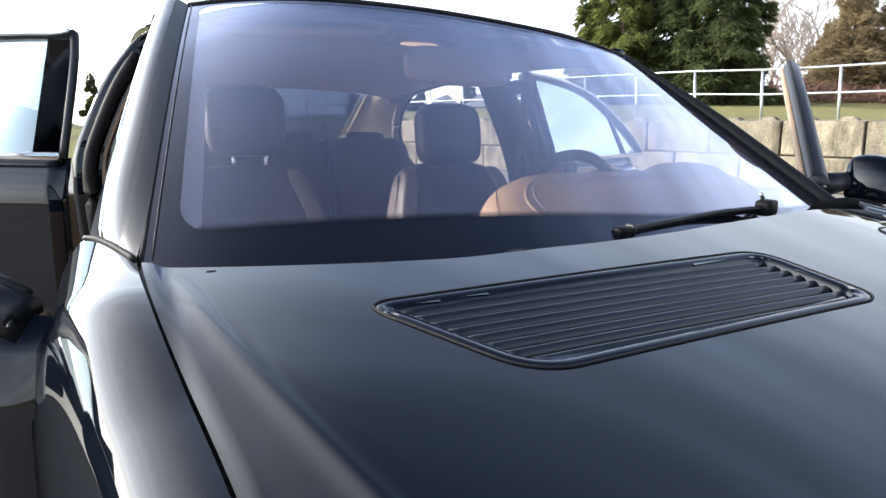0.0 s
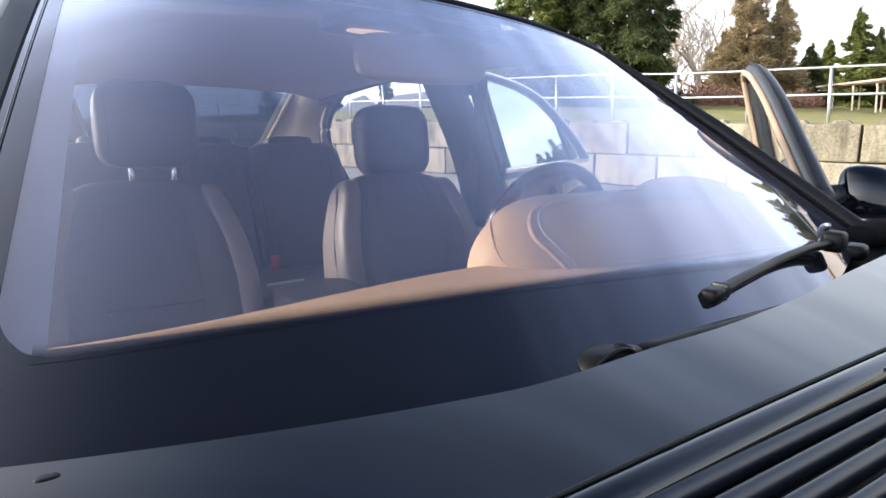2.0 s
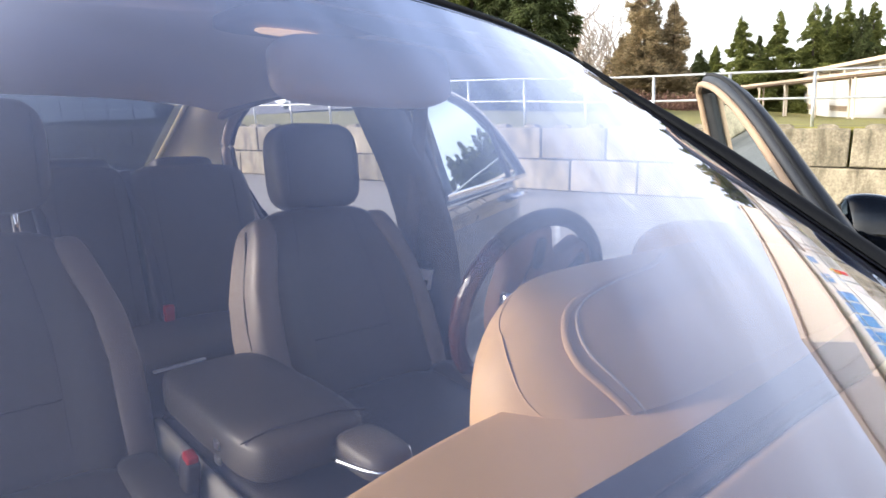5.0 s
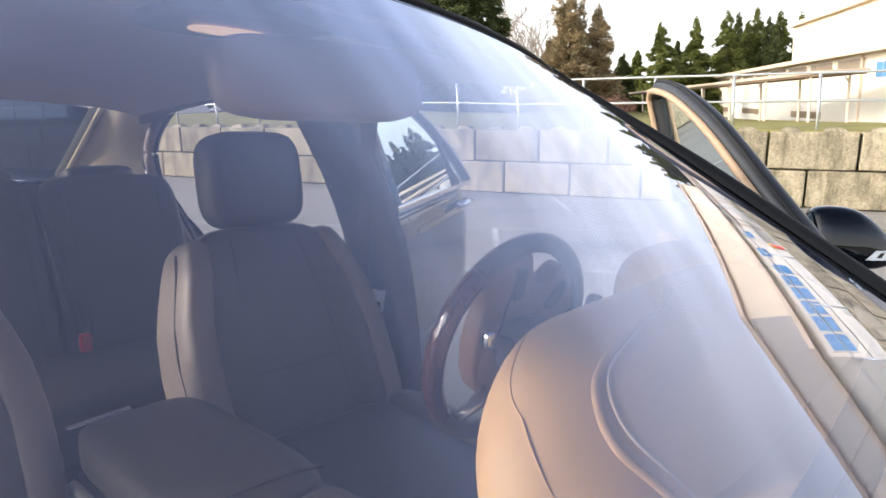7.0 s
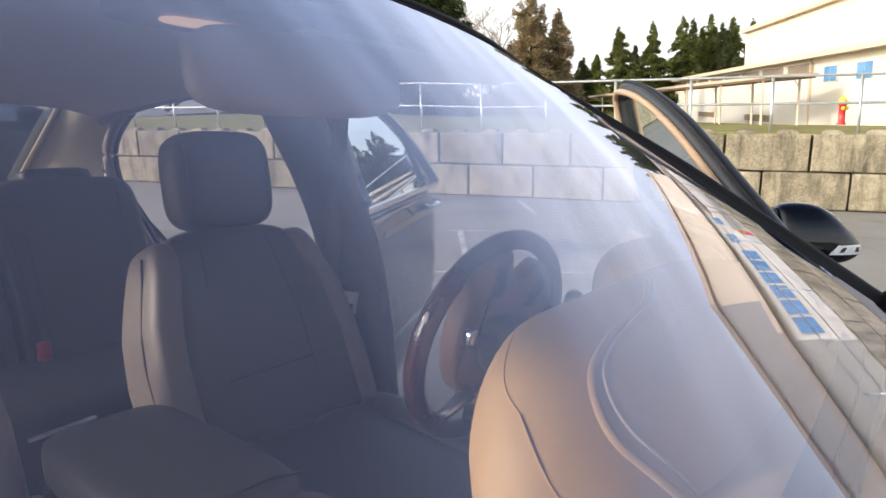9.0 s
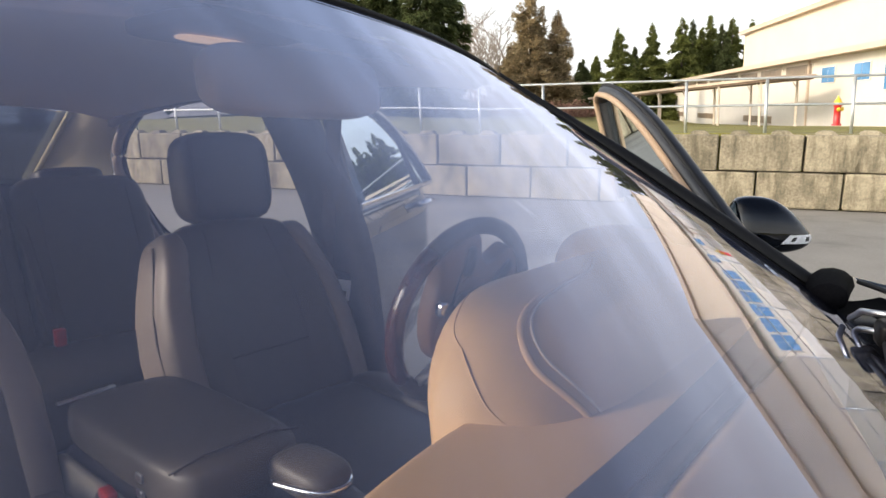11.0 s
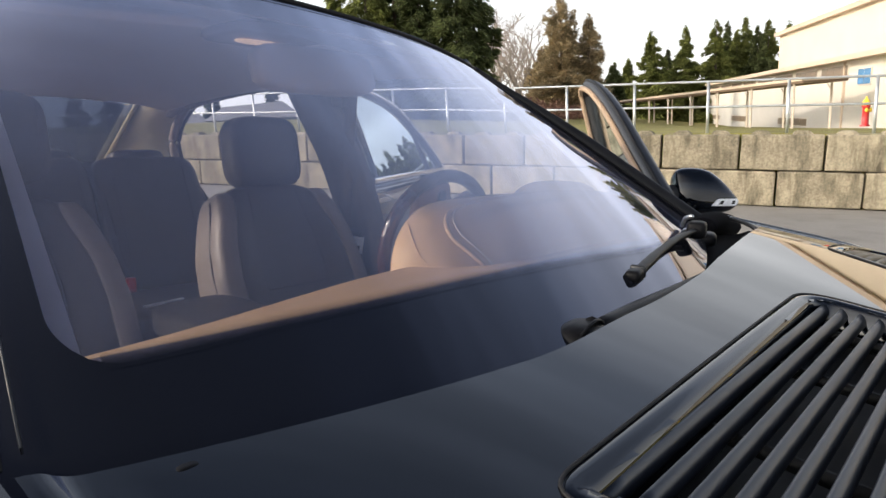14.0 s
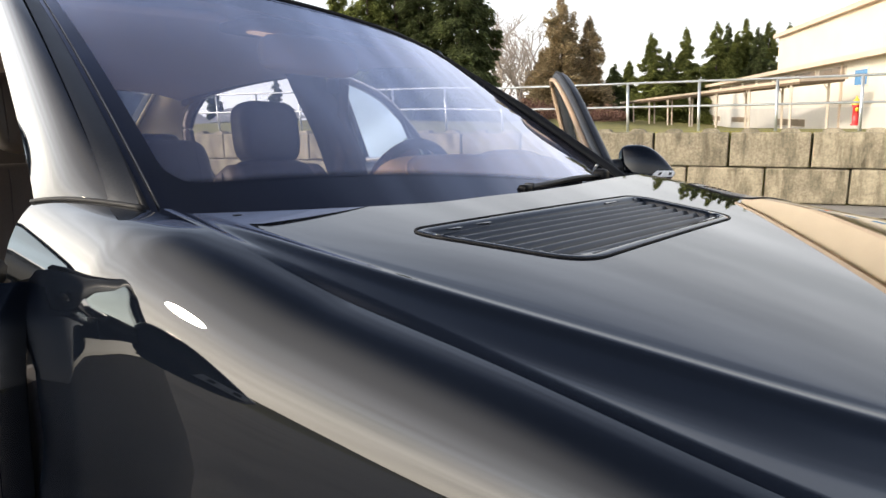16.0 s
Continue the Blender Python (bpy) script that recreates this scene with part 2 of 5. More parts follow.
FRIT = band_mat("black_ceramic_band")
FADE = band_mat("fading_printed_dots", True)
LOUVRE = mat("satin_black_louvre", (0.010, 0.013, 0.020), 0.34, vary=0.2, scale=9, fine=300, spec=0.5)
# sun on the rear lining's edge, put into a pale yellow
SUNLIT_TRIM = mat("sunlit_cloth_trim", (0.78, 0.68, 0.40), 0.8, vary=0.06, scale=9, fine=300)
CHROME = mat("chrome", (0.80, 0.81, 0.83), 0.10, 1.0, vary=0.04, scale=8, fine=100, rough_vary=0.04)
SATIN = mat("satin_metal", (0.55, 0.56, 0.58), 0.3, 1.0, vary=0.08, scale=8, fine=100)
GLASS = glass_mat("windscreen_glass", (0.92, 0.93, 0.96), GLOSS_TINT, 0.045, both_faces=True)
# sky glare and lens flare put into a bluish film
GLARE_FILM = glass_mat("glare_film_glass", (0.93, 0.92, 0.97), (0.8, 0.75, 1.0), 0.042, 0.107, (0.48, 0.54, 0.75), 0.02)
SIDE_GLASS = glass_mat("side_glass", (0.44, 0.54, 0.57), (0.80, 0.90, 0.95), 0.07)
REAR_GLASS = glass_mat("tinted_side_glass", (0.07, 0.10, 0.11), (0.66, 0.76, 0.80), 0.10)
LEATHER = mat("grey_brown_leather", (0.074, 0.062, 0.052), 0.50, vary=0.12, scale=5, fine=260, bump=0.0006)
LEATHER_TAN = mat("tan_leather", (0.36, 0.25, 0.165), 0.50, vary=0.07, scale=5, fine=260, bump=0.0006)
DASH = mat("tan_soft_dash", (0.53, 0.345, 0.180), 0.55, vary=0.05, scale=6, fine=420, bump=0.0005)
BOLSTER = mat("taupe_leather", (0.17, 0.135, 0.112), 0.50, vary=0.10, scale=5, fine=260, bump=0.0006)
STITCH = mat("pale_thread", (0.62, 0.50, 0.38), 0.7, vary=0.1, scale=30, fine=200)
HEADLINER = mat("taupe_headliner", (0.70, 0.62, 0.58), 0.9, vary=0.08, scale=9, fine=300, bump=0.0006)
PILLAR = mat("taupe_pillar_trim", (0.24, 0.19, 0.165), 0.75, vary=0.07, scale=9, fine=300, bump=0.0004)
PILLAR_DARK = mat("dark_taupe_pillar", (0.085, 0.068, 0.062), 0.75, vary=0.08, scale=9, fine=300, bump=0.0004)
MIRROR_SHELL = mat("pale_taupe_mirror_shell", (0.46, 0.38, 0.33), 0.6, vary=0.06, scale=9, fine=300)
HEADER = mat("dark_grey_panel", (0.075, 0.085, 0.090), 0.55, vary=0.1, scale=9, fine=200)
HUB = mat("brown_hub_leather", (0.22, 0.135, 0.095), 0.5, vary=0.08, scale=6, fine=260, bump=0.0004)
SEAM = mat("dark_seam", (0.055, 0.045, 0.042), 0.8, vary=0.1)
WIPER = mat("satin_black_wiper", (0.007, 0.007, 0.008), 0.42, vary=0.2, scale=20, fine=200, spec=0.10)
# the pillar trim again, with sky light put into a paler colour
SKYLIT_LIP = mat("skylit_lip_cloth", (0.72, 0.70, 0.66), 0.85, vary=0.06, scale=9, fine=300, bump=0.0004)
LINING = mat("cream_pillar_lining", (0.60, 0.50, 0.33), 0.85, vary=0.06, scale=9, fine=300, bump=0.0004)
BEIGE = mat("beige_console_side", (0.34, 0.30, 0.25), 0.6, vary=0.07, scale=8, fine=260)
# dash channel whose shade is put into the dark colour
SLOT = mat("shaded_taupe_channel", (0.13, 0.105, 0.10), 0.7, vary=0.12, scale=40, fine=300)
BELT = mat("taupe_webbing", (0.14, 0.105, 0.09), 0.8, vary=0.1, scale=30, fine=400)
DARK_TRIM = mat("dark_brown_trim", (0.045, 0.036, 0.034), 0.5, vary=0.15, scale=9, fine=200, bump=0.0003)
CARPET = mat("dark_carpet", (0.03, 0.028, 0.03), 0.95, vary=0.25, scale=20, fine=400, bump=0.002)
WOOD = mat("burl_walnut", (0.045, 0.012, 0.008), 0.2, vary=0.45, scale=22, fine=90, coat=1.0)
MIRROR = mat("silvered_glass", (0.80, 0.83, 0.86), 0.03, 1.0, vary=0.03, scale=9)
LAMP_LENS = mat("clear_lens", (0.75, 0.77, 0.80), 0.12, vary=0.12, scale=30, fine=90, coat=0.8)
STEEL = mat("brushed_steel", (0.78, 0.79, 0.80), 0.55, 0.3, vary=0.06, scale=40)
RED = mat("red_plastic", (0.45, 0.02, 0.02), 0.4, vary=0.1)
ASPHALT = mat("asphalt", (0.235, 0.222, 0.205), 0.9, vary=0.16, scale=0.8, fine=55, bump=0.006, stain=((0.13, 0.125, 0.12), 0.35, 0.56))
LINE = mat("worn_white_paint", (0.48, 0.48, 0.46), 0.8, vary=0.18, scale=3, fine=40, stain=((0.24, 0.235, 0.23), 5.0, 0.52))
CONCRETE = mat("weathered_concrete", (0.285, 0.245, 0.172), 0.9, vary=0.3, scale=3.2, fine=24, bump=0.016, ob_random=0.10,
               stain=((0.085, 0.072, 0.045), 1.7, 0.46, 0.22))
GRASS = mat("short_grass", (0.20, 0.185, 0.045), 0.95, vary=0.35, scale=0.5, fine=30, bump=0.03, stain=((0.22, 0.185, 0.07), 0.6, 0.50))
GALV = mat("galvanised_steel", (0.52, 0.54, 0.55), 0.42, 0.75, vary=0.12, scale=5, fine=60)
CREAM = mat("cream_stucco", (0.616, 0.528, 0.414), 0.9, vary=0.05, scale=0.5, fine=20, bump=0.004)
WHITEWALL = mat("white_stucco", (0.598, 0.554, 0.493), 0.9, vary=0.05, scale=0.5, fine=20, bump=0.004)
BASE = mat("grey_painted_plinth", (0.50, 0.48, 0.45), 0.9, vary=0.08, scale=0.6, fine=20)
FASCIA = mat("tan_fascia", (0.52, 0.42, 0.33), 0.7, vary=0.1, scale=1, fine=20)
SOFFIT = mat("brown_soffit", (0.16, 0.11, 0.08), 0.8, vary=0.15, scale=1, fine=20)
POST_PAINT = mat("beige_post_paint", (0.50, 0.43, 0.36), 0.7, vary=0.1)
BLUE_PANE = mat("blue_tinted_pane", (0.10, 0.26, 0.50), 0.15, vary=0.15, scale=2, fine=10, coat=0.5)
BROWN_PANE = mat("brown_window_panel", (0.20, 0.15, 0.11), 0.35, vary=0.2, scale=2, fine=10)
HOUSE = mat("grey_blue_siding", (0.20, 0.23, 0.28), 0.8, vary=0.1)
ROOFING = mat("grey_shingle", (0.26, 0.26, 0.27), 0.9, vary=0.2, scale=2, fine=30)
HYD_RED = mat("hydrant_red", (0.55, 0.03, 0.03), 0.4, vary=0.12, scale=8)
HYD_YEL = mat("hydrant_yellow", (0.75, 0.52, 0.05), 0.4, vary=0.1, scale=8)
NEEDLE = leaf_mat("dark_needles", (0.100, 0.120, 0.048), scale=0.6)
# the needles again, with sunlight put into a lighter green
NEEDLE_LIT = leaf_mat("sunlit_green_needles", (0.18, 0.20, 0.060))
NEEDLE_BROWN = leaf_mat("brown_needles", (0.42, 0.34, 0.21), 0.28)
BARK = mat("grey_bark", (0.13, 0.10, 0.08), 0.9, vary=0.3, scale=4, fine=30, bump=0.01)
BRUSH = mat("reddish_twigs", (0.20, 0.11, 0.085), 0.9, vary=0.3, scale=2, fine=12, island=0.16)
TWIG = mat("pale_twigs", (0.34, 0.29, 0.25), 0.9, vary=0.2, scale=3, fine=20)

# ---- mesh tools ----
def mesh_of(name, bm, material, smooth=True):
    me = bpy.data.meshes.new(name)
    bmesh.ops.recalc_face_normals(bm, faces=bm.faces)
    for f in bm.faces:
        f.smooth = smooth
    bm.to_mesh(me)
    bm.free()
    for m in (material if isinstance(material, (list, tuple)) else [material]):
        me.materials.append(m)
    return me


def part(name, bm, material, parent=None, label="", smooth=True):
    """One mesh object, under a thing or a part of it."""
    ob = new(name, mesh_of(name, bm, material, smooth))
    ob.parent = parent
    return tagged(ob, label) if label else ob


def thing(name, label, category, group="", kind="", m=None):
    e = new(name)
    if m is not None:
        e.matrix_world = m
    return tagged(e, label, category, group, kind)


def grid(fn, nu, nv, thick=0.0, bm=None, close_u=False):
    bm = bm or bmesh.new()
    vs = [[bm.verts.new(fn(i / nu, j / nv)) for j in range(nv + 1)] for i in range(nu + (0 if close_u else 1))]
    fs = []
    k = len(vs)
    for i in range(nu):
        for j in range(nv):
            fs.append(bm.faces.new((vs[i][j], vs[(i + 1) % k][j], vs[(i + 1) % k][j + 1], vs[i][j + 1])))
    if thick:
        bmesh.ops.recalc_face_normals(bm, faces=fs)
        bmesh.ops.solidify(bm, geom=fs, thickness=thick)
    return bm


def box(sx, sy, sz, m=None, bevel=0.0, seg=2, bm=None):
    bm = bm or bmesh.new()
    r = bmesh.ops.create_cube(bm, size=1, matrix=(m or Matrix()) @ Matrix.Diagonal((sx, sy, sz, 1)))
    if bevel:
        es = list({e for v in r["verts"] for e in v.link_edges})
        bmesh.ops.bevel(bm, geom=es, offset=bevel, segments=seg, profile=0.5, affect="EDGES")
    return bm


def at(x, y, z):
    return Matrix.Translation((x, y, z))


def tube(pts, radius, sides=10, bm=None, closed=False, flat=1.0, caps=True):
    """A pipe along points; radius is a number or one per point."""
    bm = bm or bmesh.new()
    pts = [Vector(p) for p in pts]
    n = len(pts)
    rs = radius if isinstance(radius, (list, tuple)) else [radius] * n
    rings = []
    up = Vector((0, 0, 1))
    for i, p in enumerate(pts):
        a = pts[(i - 1) % n] if (closed or i) else p
        b = pts[(i + 1) % n] if (closed or i < n - 1) else p
        d = (b - a).normalized()
        s = d.cross(up)
        s = s.normalized() if s.length > 1e-3 else Vector((1, 0, 0))
        t = s.cross(d).normalized()
        rings.append([bm.verts.new(p + (s * math.cos(q) + t * math.sin(q) * flat) * rs[i])
                      for q in (2 * math.pi * k / sides for k in range(sides))])
    for i in range(n if closed else n - 1):
        r0, r1 = rings[i], rings[(i + 1) % n]
        for k in range(sides):
            bm.faces.new((r0[k], r0[(k + 1) % sides], r1[(k + 1) % sides], r1[k]))
    if caps and not closed:
        bm.faces.new(rings[0][::-1])
        bm.faces.new(rings[-1])
    return bm


def smooth_line(pts, per=6, closed=False):
    """Points on a soft curve through the given ones."""
    pts = [Vector(p) for p in pts]
    n = len(pts)
    out = []
    for i in range(n if closed else n - 1):
        p0 = pts[(i - 1) % n] if (closed or i) else pts[0]
        p1, p2 = pts[i], pts[(i + 1) % n]
        p3 = pts[(i + 2) % n] if (closed or i < n - 2) else pts[-1]
        for k in range(per):
            t = k / per
            out.append(0.5 * ((2 * p1) + (p2 - p0) * t + (2 * p0 - 5 * p1 + 4 * p2 - p3) * t * t
                              + (3 * p1 - p0 - 3 * p2 + p3) * t ** 3))
    if not closed:
        out.append(pts[-1])
    return out


def slab(outline, depth, bm=None, m=None, bevel=0.0, seg=2):
    """A flat plate: outline in x, y, pushed to depth along z."""
    own = bmesh.new()
    f = own.faces.new([own.verts.new((x, y, 0)) for x, y in outline])
    r = bmesh.ops.extrude_face_region(own, geom=[f])
    bmesh.ops.translate(own, verts=[v for v in r["geom"] if isinstance(v, bmesh.types.BMVert)], vec=(0, 0, depth))
    if bevel:
        bmesh.ops.bevel(own, geom=own.edges[:], offset=bevel, segments=seg, profile=0.5, affect="EDGES")
    if m is not None:
        bmesh.ops.transform(own, matrix=m, verts=own.verts)
    if bm is None:
        return own
    me = bpy.data.meshes.new("tmp")
    own.to_mesh(me)
    own.free()
    bm.from_mesh(me)
    bpy.data.meshes.remove(me)
    return bm


def soft_box(sx, sy, sz, n=4.0, m=None, nu=28, nv=18, bm=None, dent=None):
    """A cushion: a box whose faces swell, with power n (2 a ball, 8 almost a box)."""
    def fn(u, v):
        a, b = 2 * math.pi * u, math.pi * (v - 0.5)
        f = lambda c: math.copysign(abs(c) ** (2 / n), c)
        p = Vector((sx / 2 * f(math.cos(b)) * f(math.cos(a)), sy / 2 * f(math.cos(b)) * f(math.sin(a)), sz / 2 * f(math.sin(b))))
        if dent:
            p = dent(p)
        return (m or Matrix()) @ p
    bm2 = grid(fn, nu, nv, bm=bm, close_u=True)
    bmesh.ops.remove_doubles(bm2, verts=bm2.verts, dist=1e-5)
    return bm2


def interp(x, table):
    if x <= table[0][0]:
        return table[0][1]
    for (a, p), (b, q) in zip(table, table[1:]):
        if x <= b:
            t = (x - a) / (b - a)
            t = t * t * (3 - 2 * t) * 0.35 + t * 0.65
            return p + (q - p) * t
    return table[-1][1]


def curve(x, table):
    """A smooth line through the table's points."""
    n = len(table)
    if x <= table[0][0]:
        return table[0][1] + (x - table[0][0]) * (table[1][1] - table[0][1]) / (table[1][0] - table[0][0])
    if x >= table[-1][0]:
        return table[-1][1] + (x - table[-1][0]) * (table[-1][1] - table[-2][1]) / (table[-1][0] - table[-2][0])
    slope = lambda i: ((table[min(i + 1, n - 1)][1] - table[max(i - 1, 0)][1]) / (table[min(i + 1, n - 1)][0] - table[max(i - 1, 0)][0]))
    for i in range(n - 1):
        (a, p), (b, q) = table[i], table[i + 1]
        if x <= b:
            h, t = b - a, (x - a) / (b - a)
            return ((2 * t ** 3 - 3 * t * t + 1) * p + (t ** 3 - 2 * t * t + t) * h * slope(i)
                    + (3 * t * t - 2 * t ** 3) * q + (t ** 3 - t * t) * h * slope(i + 1))


def step(x, a, b):
    t = max(0.0, min(1.0, (x - a) / (b - a)))
    return t * t * (3 - 2 * t)

# ---- the place: lot, wall, field ----
GA, GB = -0.0696, 0.0165                       # the lot falls towards the wall
WALL_D, WALL_N = Vector((0.306, -0.952, 0)).normalized(), Vector((0.952, 0.306, 0)).normalized()
WALL_O = WALL_N * 13.21 + WALL_D * (Vector((12.51, 4.21, 0)).dot(WALL_D))


def lot_z(x, y):
    return GA * max(-70, min(40, x)) + GB * max(-70, min(70, y))


def along(s, q):
    """A place s metres along the wall's face and q metres behind it."""
    p = WALL_O + WALL_D * s + WALL_N * q
    return p.x, p.y


def wall_base(s):
    return lot_z(*along(s, 0))


BLOCK_L, BLOCK_H, BLOCK_T = 1.46, 0.70, 0.74


def field_z(s, q):
    fall = -0.034 + 0.030 * step(-s, -4, 24)
    return 0.60 - 0.037 * max(-32, min(26, s)) + fall * max(0, min(70, q))


def ground_z(x, y):
    p = Vector((x, y, 0)) - WALL_O
    s, q = p.dot(WALL_D), p.dot(WALL_N)
    if q > 0.3:
        return field_z(s, q)
    hill = 4.3 * step(y, 20, 50) * step(-q, 0, 9) + 1.0 * step(-x, 45, 90)
    return lot_z(x, y) - 0.06 + hill


def spread(lo, hi, near, fine, far):
    out, v = [], lo
    while v < hi:
        out.append(v)
        v += fine if abs(v) < near else far
    return out + [hi]


bm = bmesh.new()
qs = sorted(set([-700, -400, -250, -150, -100] + [-80 + 4 * i for i in range(20)] + [0.29, 0.31, 0.8, 1.5, 3, 5, 8, 12, 16, 22, 30, 40, 60, 90, 150, 250, 400, 700]))
ss = sorted(set([-700, -400, -250, -150, -100] + [-80 + 4 * i for i in range(41)] + [100, 150, 250, 400, 700]))
vv = []
for q in qs:
    row = []
    for s in ss:
        x, y = along(s, q)
        row.append(bm.verts.new((x, y, ground_z(x, y) + 0.05 * noise.noise((x * 0.2, y * 0.2, 0)))))
    vv.append(row)
for i in range(len(qs) - 1):
    for j in range(len(ss) - 1):
        bm.faces.new((vv[i][j], vv[i + 1][j], vv[i + 1][j + 1], vv[i][j + 1]))
ground = tagged(part("ground", bm, GRASS), "short patchy winter grass round the lot", "ground", kind="structure")


def lot_point(u, v):
    x, y = along(-40 + 75 * u, -50 + 50.2 * v)
    return Vector((x, y, lot_z(x, y)))


lot = tagged(part("parking_lot", grid(lot_point, 30, 24), ASPHALT), "worn grey asphalt parking lot with painted bays", "pavement", kind="structure")


def stripe(a, b, w=0.10):
    bm = bmesh.new()
    a, b = Vector((*a, 0)), Vector((*b, 0))
    d = (b - a).normalized()
    n = Vector((-d.y, d.x, 0)) * w / 2
    k = max(2, int((b - a).length / 0.5))
    rows = []
    for i in range(k + 1):
        p = a.lerp(b, i / k)
        rows.append([bm.verts.new((p.x + c * n.x, p.y + c * n.y, lot_z(p.x + c * n.x, p.y + c * n.y) + 0.005)) for c in (-1, 1)])
    for r0, r1 in zip(rows, rows[1:]):
        bm.faces.new((r0[0], r0[1], r1[1], r1[0]))
    return tagged(part("parking_line", bm, LINE), "worn white painted bay line on the asphalt", "road marking", "bay lines", "structure")


BAY, ACROSS = Vector((0.775, 0.632, 0)), Vector((-0.632, 0.775, 0))
for k in range(0, 6):
    far = ACROSS * (-0.82 + 2.78 * k)
    stripe((far + BAY * 10.97)[:2], (far + BAY * (13.55 - 0.25 * k))[:2], 0.09)
    near = ACROSS * (0.53 + 2.75 * k)
    stripe((near + BAY * 3.6)[:2], (near + BAY * 8.75)[:2], 0.07)
for d in (8.80, 6.02):
    stripe((ACROSS * -1.3 + BAY * d)[:2], (ACROSS * 12 + BAY * d)[:2], 0.05)

# ---- retaining wall of stacked blocks ----
wall = thing("retaining_wall", "two courses of weathered grey concrete lock blocks", "wall", kind="structure")


def block_mesh(length, nub):
    bm = box(length - 0.035, BLOCK_T, BLOCK_H - 0.025, at(0, 0, BLOCK_H / 2), 0.035, 2)
    if nub:
        for dx in (-0.36, 0.36):
            n0 = len(bm.verts)
            r = bmesh.ops.create_cube(bm, size=1, matrix=at(dx, 0, BLOCK_H + 0.01) @ Matrix.Diagonal((0.40, 0.34, 0.09, 1)))
            for v in r["verts"]:
                if v.co.z > BLOCK_H + 0.03:
                    v.co.x = dx + (v.co.x - dx) * 0.6
                    v.co.y *= 0.6
            bmesh.ops.bevel(bm, geom=list({e for v in r["verts"] for e in v.link_edges}), offset=0.02, segments=2, affect="EDGES")
    rnd = random.Random(int(length * 100) + nub)
    for v in bm.verts:
        v.co += Vector((rnd.uniform(-1, 1), rnd.uniform(-1, 1), rnd.uniform(-1, 1))) * 0.006
    return mesh_of("concrete_block", bm, CONCRETE, False)


top_mesh, low_mesh = block_mesh(BLOCK_L, 1), block_mesh(BLOCK_L, 0)
rnd = random.Random(5)
for course, me, off in ((0, low_mesh, 0.66 - BLOCK_L / 2), (1, top_mesh, -BLOCK_L / 2)):
    for k in range(-24, 10):
        s = off + BLOCK_L * k
        x, y = along(s, BLOCK_T / 2 + rnd.uniform(-0.012, 0.012))
        b = new("concrete_block", me)
        b.matrix_world = pose(x, y, wall_base(s) + BLOCK_H * course + 0.003, 0, 0, math.degrees(math.atan2(WALL_D.y, WALL_D.x))) @ pose(0, 0, 0, 0, 2.12 + rnd.uniform(-0.25, 0.25), rnd.uniform(-0.3, 0.3))
        b.parent = wall

# ---- guard rail ----
RAIL_BASE = [(-40, 2.0), (-15, 1.22), (-6.8, 0.90), (-5.1, 0.78), (-3.45, 0.72), (-2.1, 0.68), (-0.7, 0.63), (0.8, 0.58), (2.4, 0.53), (14, 0.10)]


def rail_z(s):
    for (a, p), (b, q) in zip(RAIL_BASE, RAIL_BASE[1:]):
        if s <= b:
            return p + (q - p) * (s - a) / (b - a)
    return RAIL_BASE[-1][1]


rail = thing("guard_rail", "galvanised steel pipe guard rail behind the block wall", "railing")
posts = [-5.12 + 1.50 * k for k in range(-16, 11)]
pts = [Vector((*along(s, 1.0), rail_z(s))) for s in posts]
for p in pts:
    part("post", tube([p - Vector((0, 0, 0.3)), p + Vector((0, 0, 1.03))], 0.03, 10), GALV, rail)
for h, nm in ((1.04, "top_rail"), (0.52, "middle_rail")):
    part(nm, tube([p + Vector((0, 0, h)) for p in pts], 0.025, 10), GALV, rail)

# ---- fire hydrant ----
def hydrant(x, y, z):
    h = thing("fire_hydrant", "red fire hydrant with yellow bonnet on the grass", "hydrant", m=at(x, y, z) @ Matrix.Diagonal((0.70, 0.70, 0.90, 1)))

    def turned(rows):
        bm = bmesh.new()
        rings = [[bm.verts.new((r * math.cos(2 * math.pi * k / 20), r * math.sin(2 * math.pi * k / 20), zz)) for k in range(20)] for r, zz in rows]
        for a, b in zip(rings, rings[1:]):
            for k in range(20):
                bm.faces.new((a[k], a[(k + 1) % 20], b[(k + 1) % 20], b[k]))
        bm.faces.new(rings[-1])
        return bm
    part("barrel", turned([(0.17, 0), (0.17, 0.04), (0.12, 0.05), (0.115, 0.55), (0.15, 0.56), (0.15, 0.60), (0.13, 0.61)]), HYD_RED, h)
    part("bonnet", turned([(0.16, 0.61), (0.16, 0.65), (0.13, 0.70), (0.09, 0.76), (0.05, 0.79), (0.035, 0.80), (0.035, 0.86), (0.0, 0.86)]), HYD_YEL, h)
    for a in (0, 90, 180):
        d = Vector((math.cos(radians(a + 200)), math.sin(radians(a + 200)), 0))
        part("outlet", tube([d * 0.08 + Vector((0, 0, 0.47)), d * 0.19 + Vector((0, 0, 0.47))], 0.06, 12), HYD_YEL, h)
    return h


hydrant(19.6, 3.25, 0.40)

# ---- school building behind the field ----
FE, FN = Vector((-0.8675, -0.4967, 0)).normalized(), Vector((-0.4967, 0.8675, 0)).normalized()
F0 = Vector((57.6, 16.3, 0))
FROT = math.degrees(math.atan2(FE.y, FE.x))


def face_at(r, out, z):
    p = F0 + FE * r + FN * out
    return Vector((p.x, p.y, z))


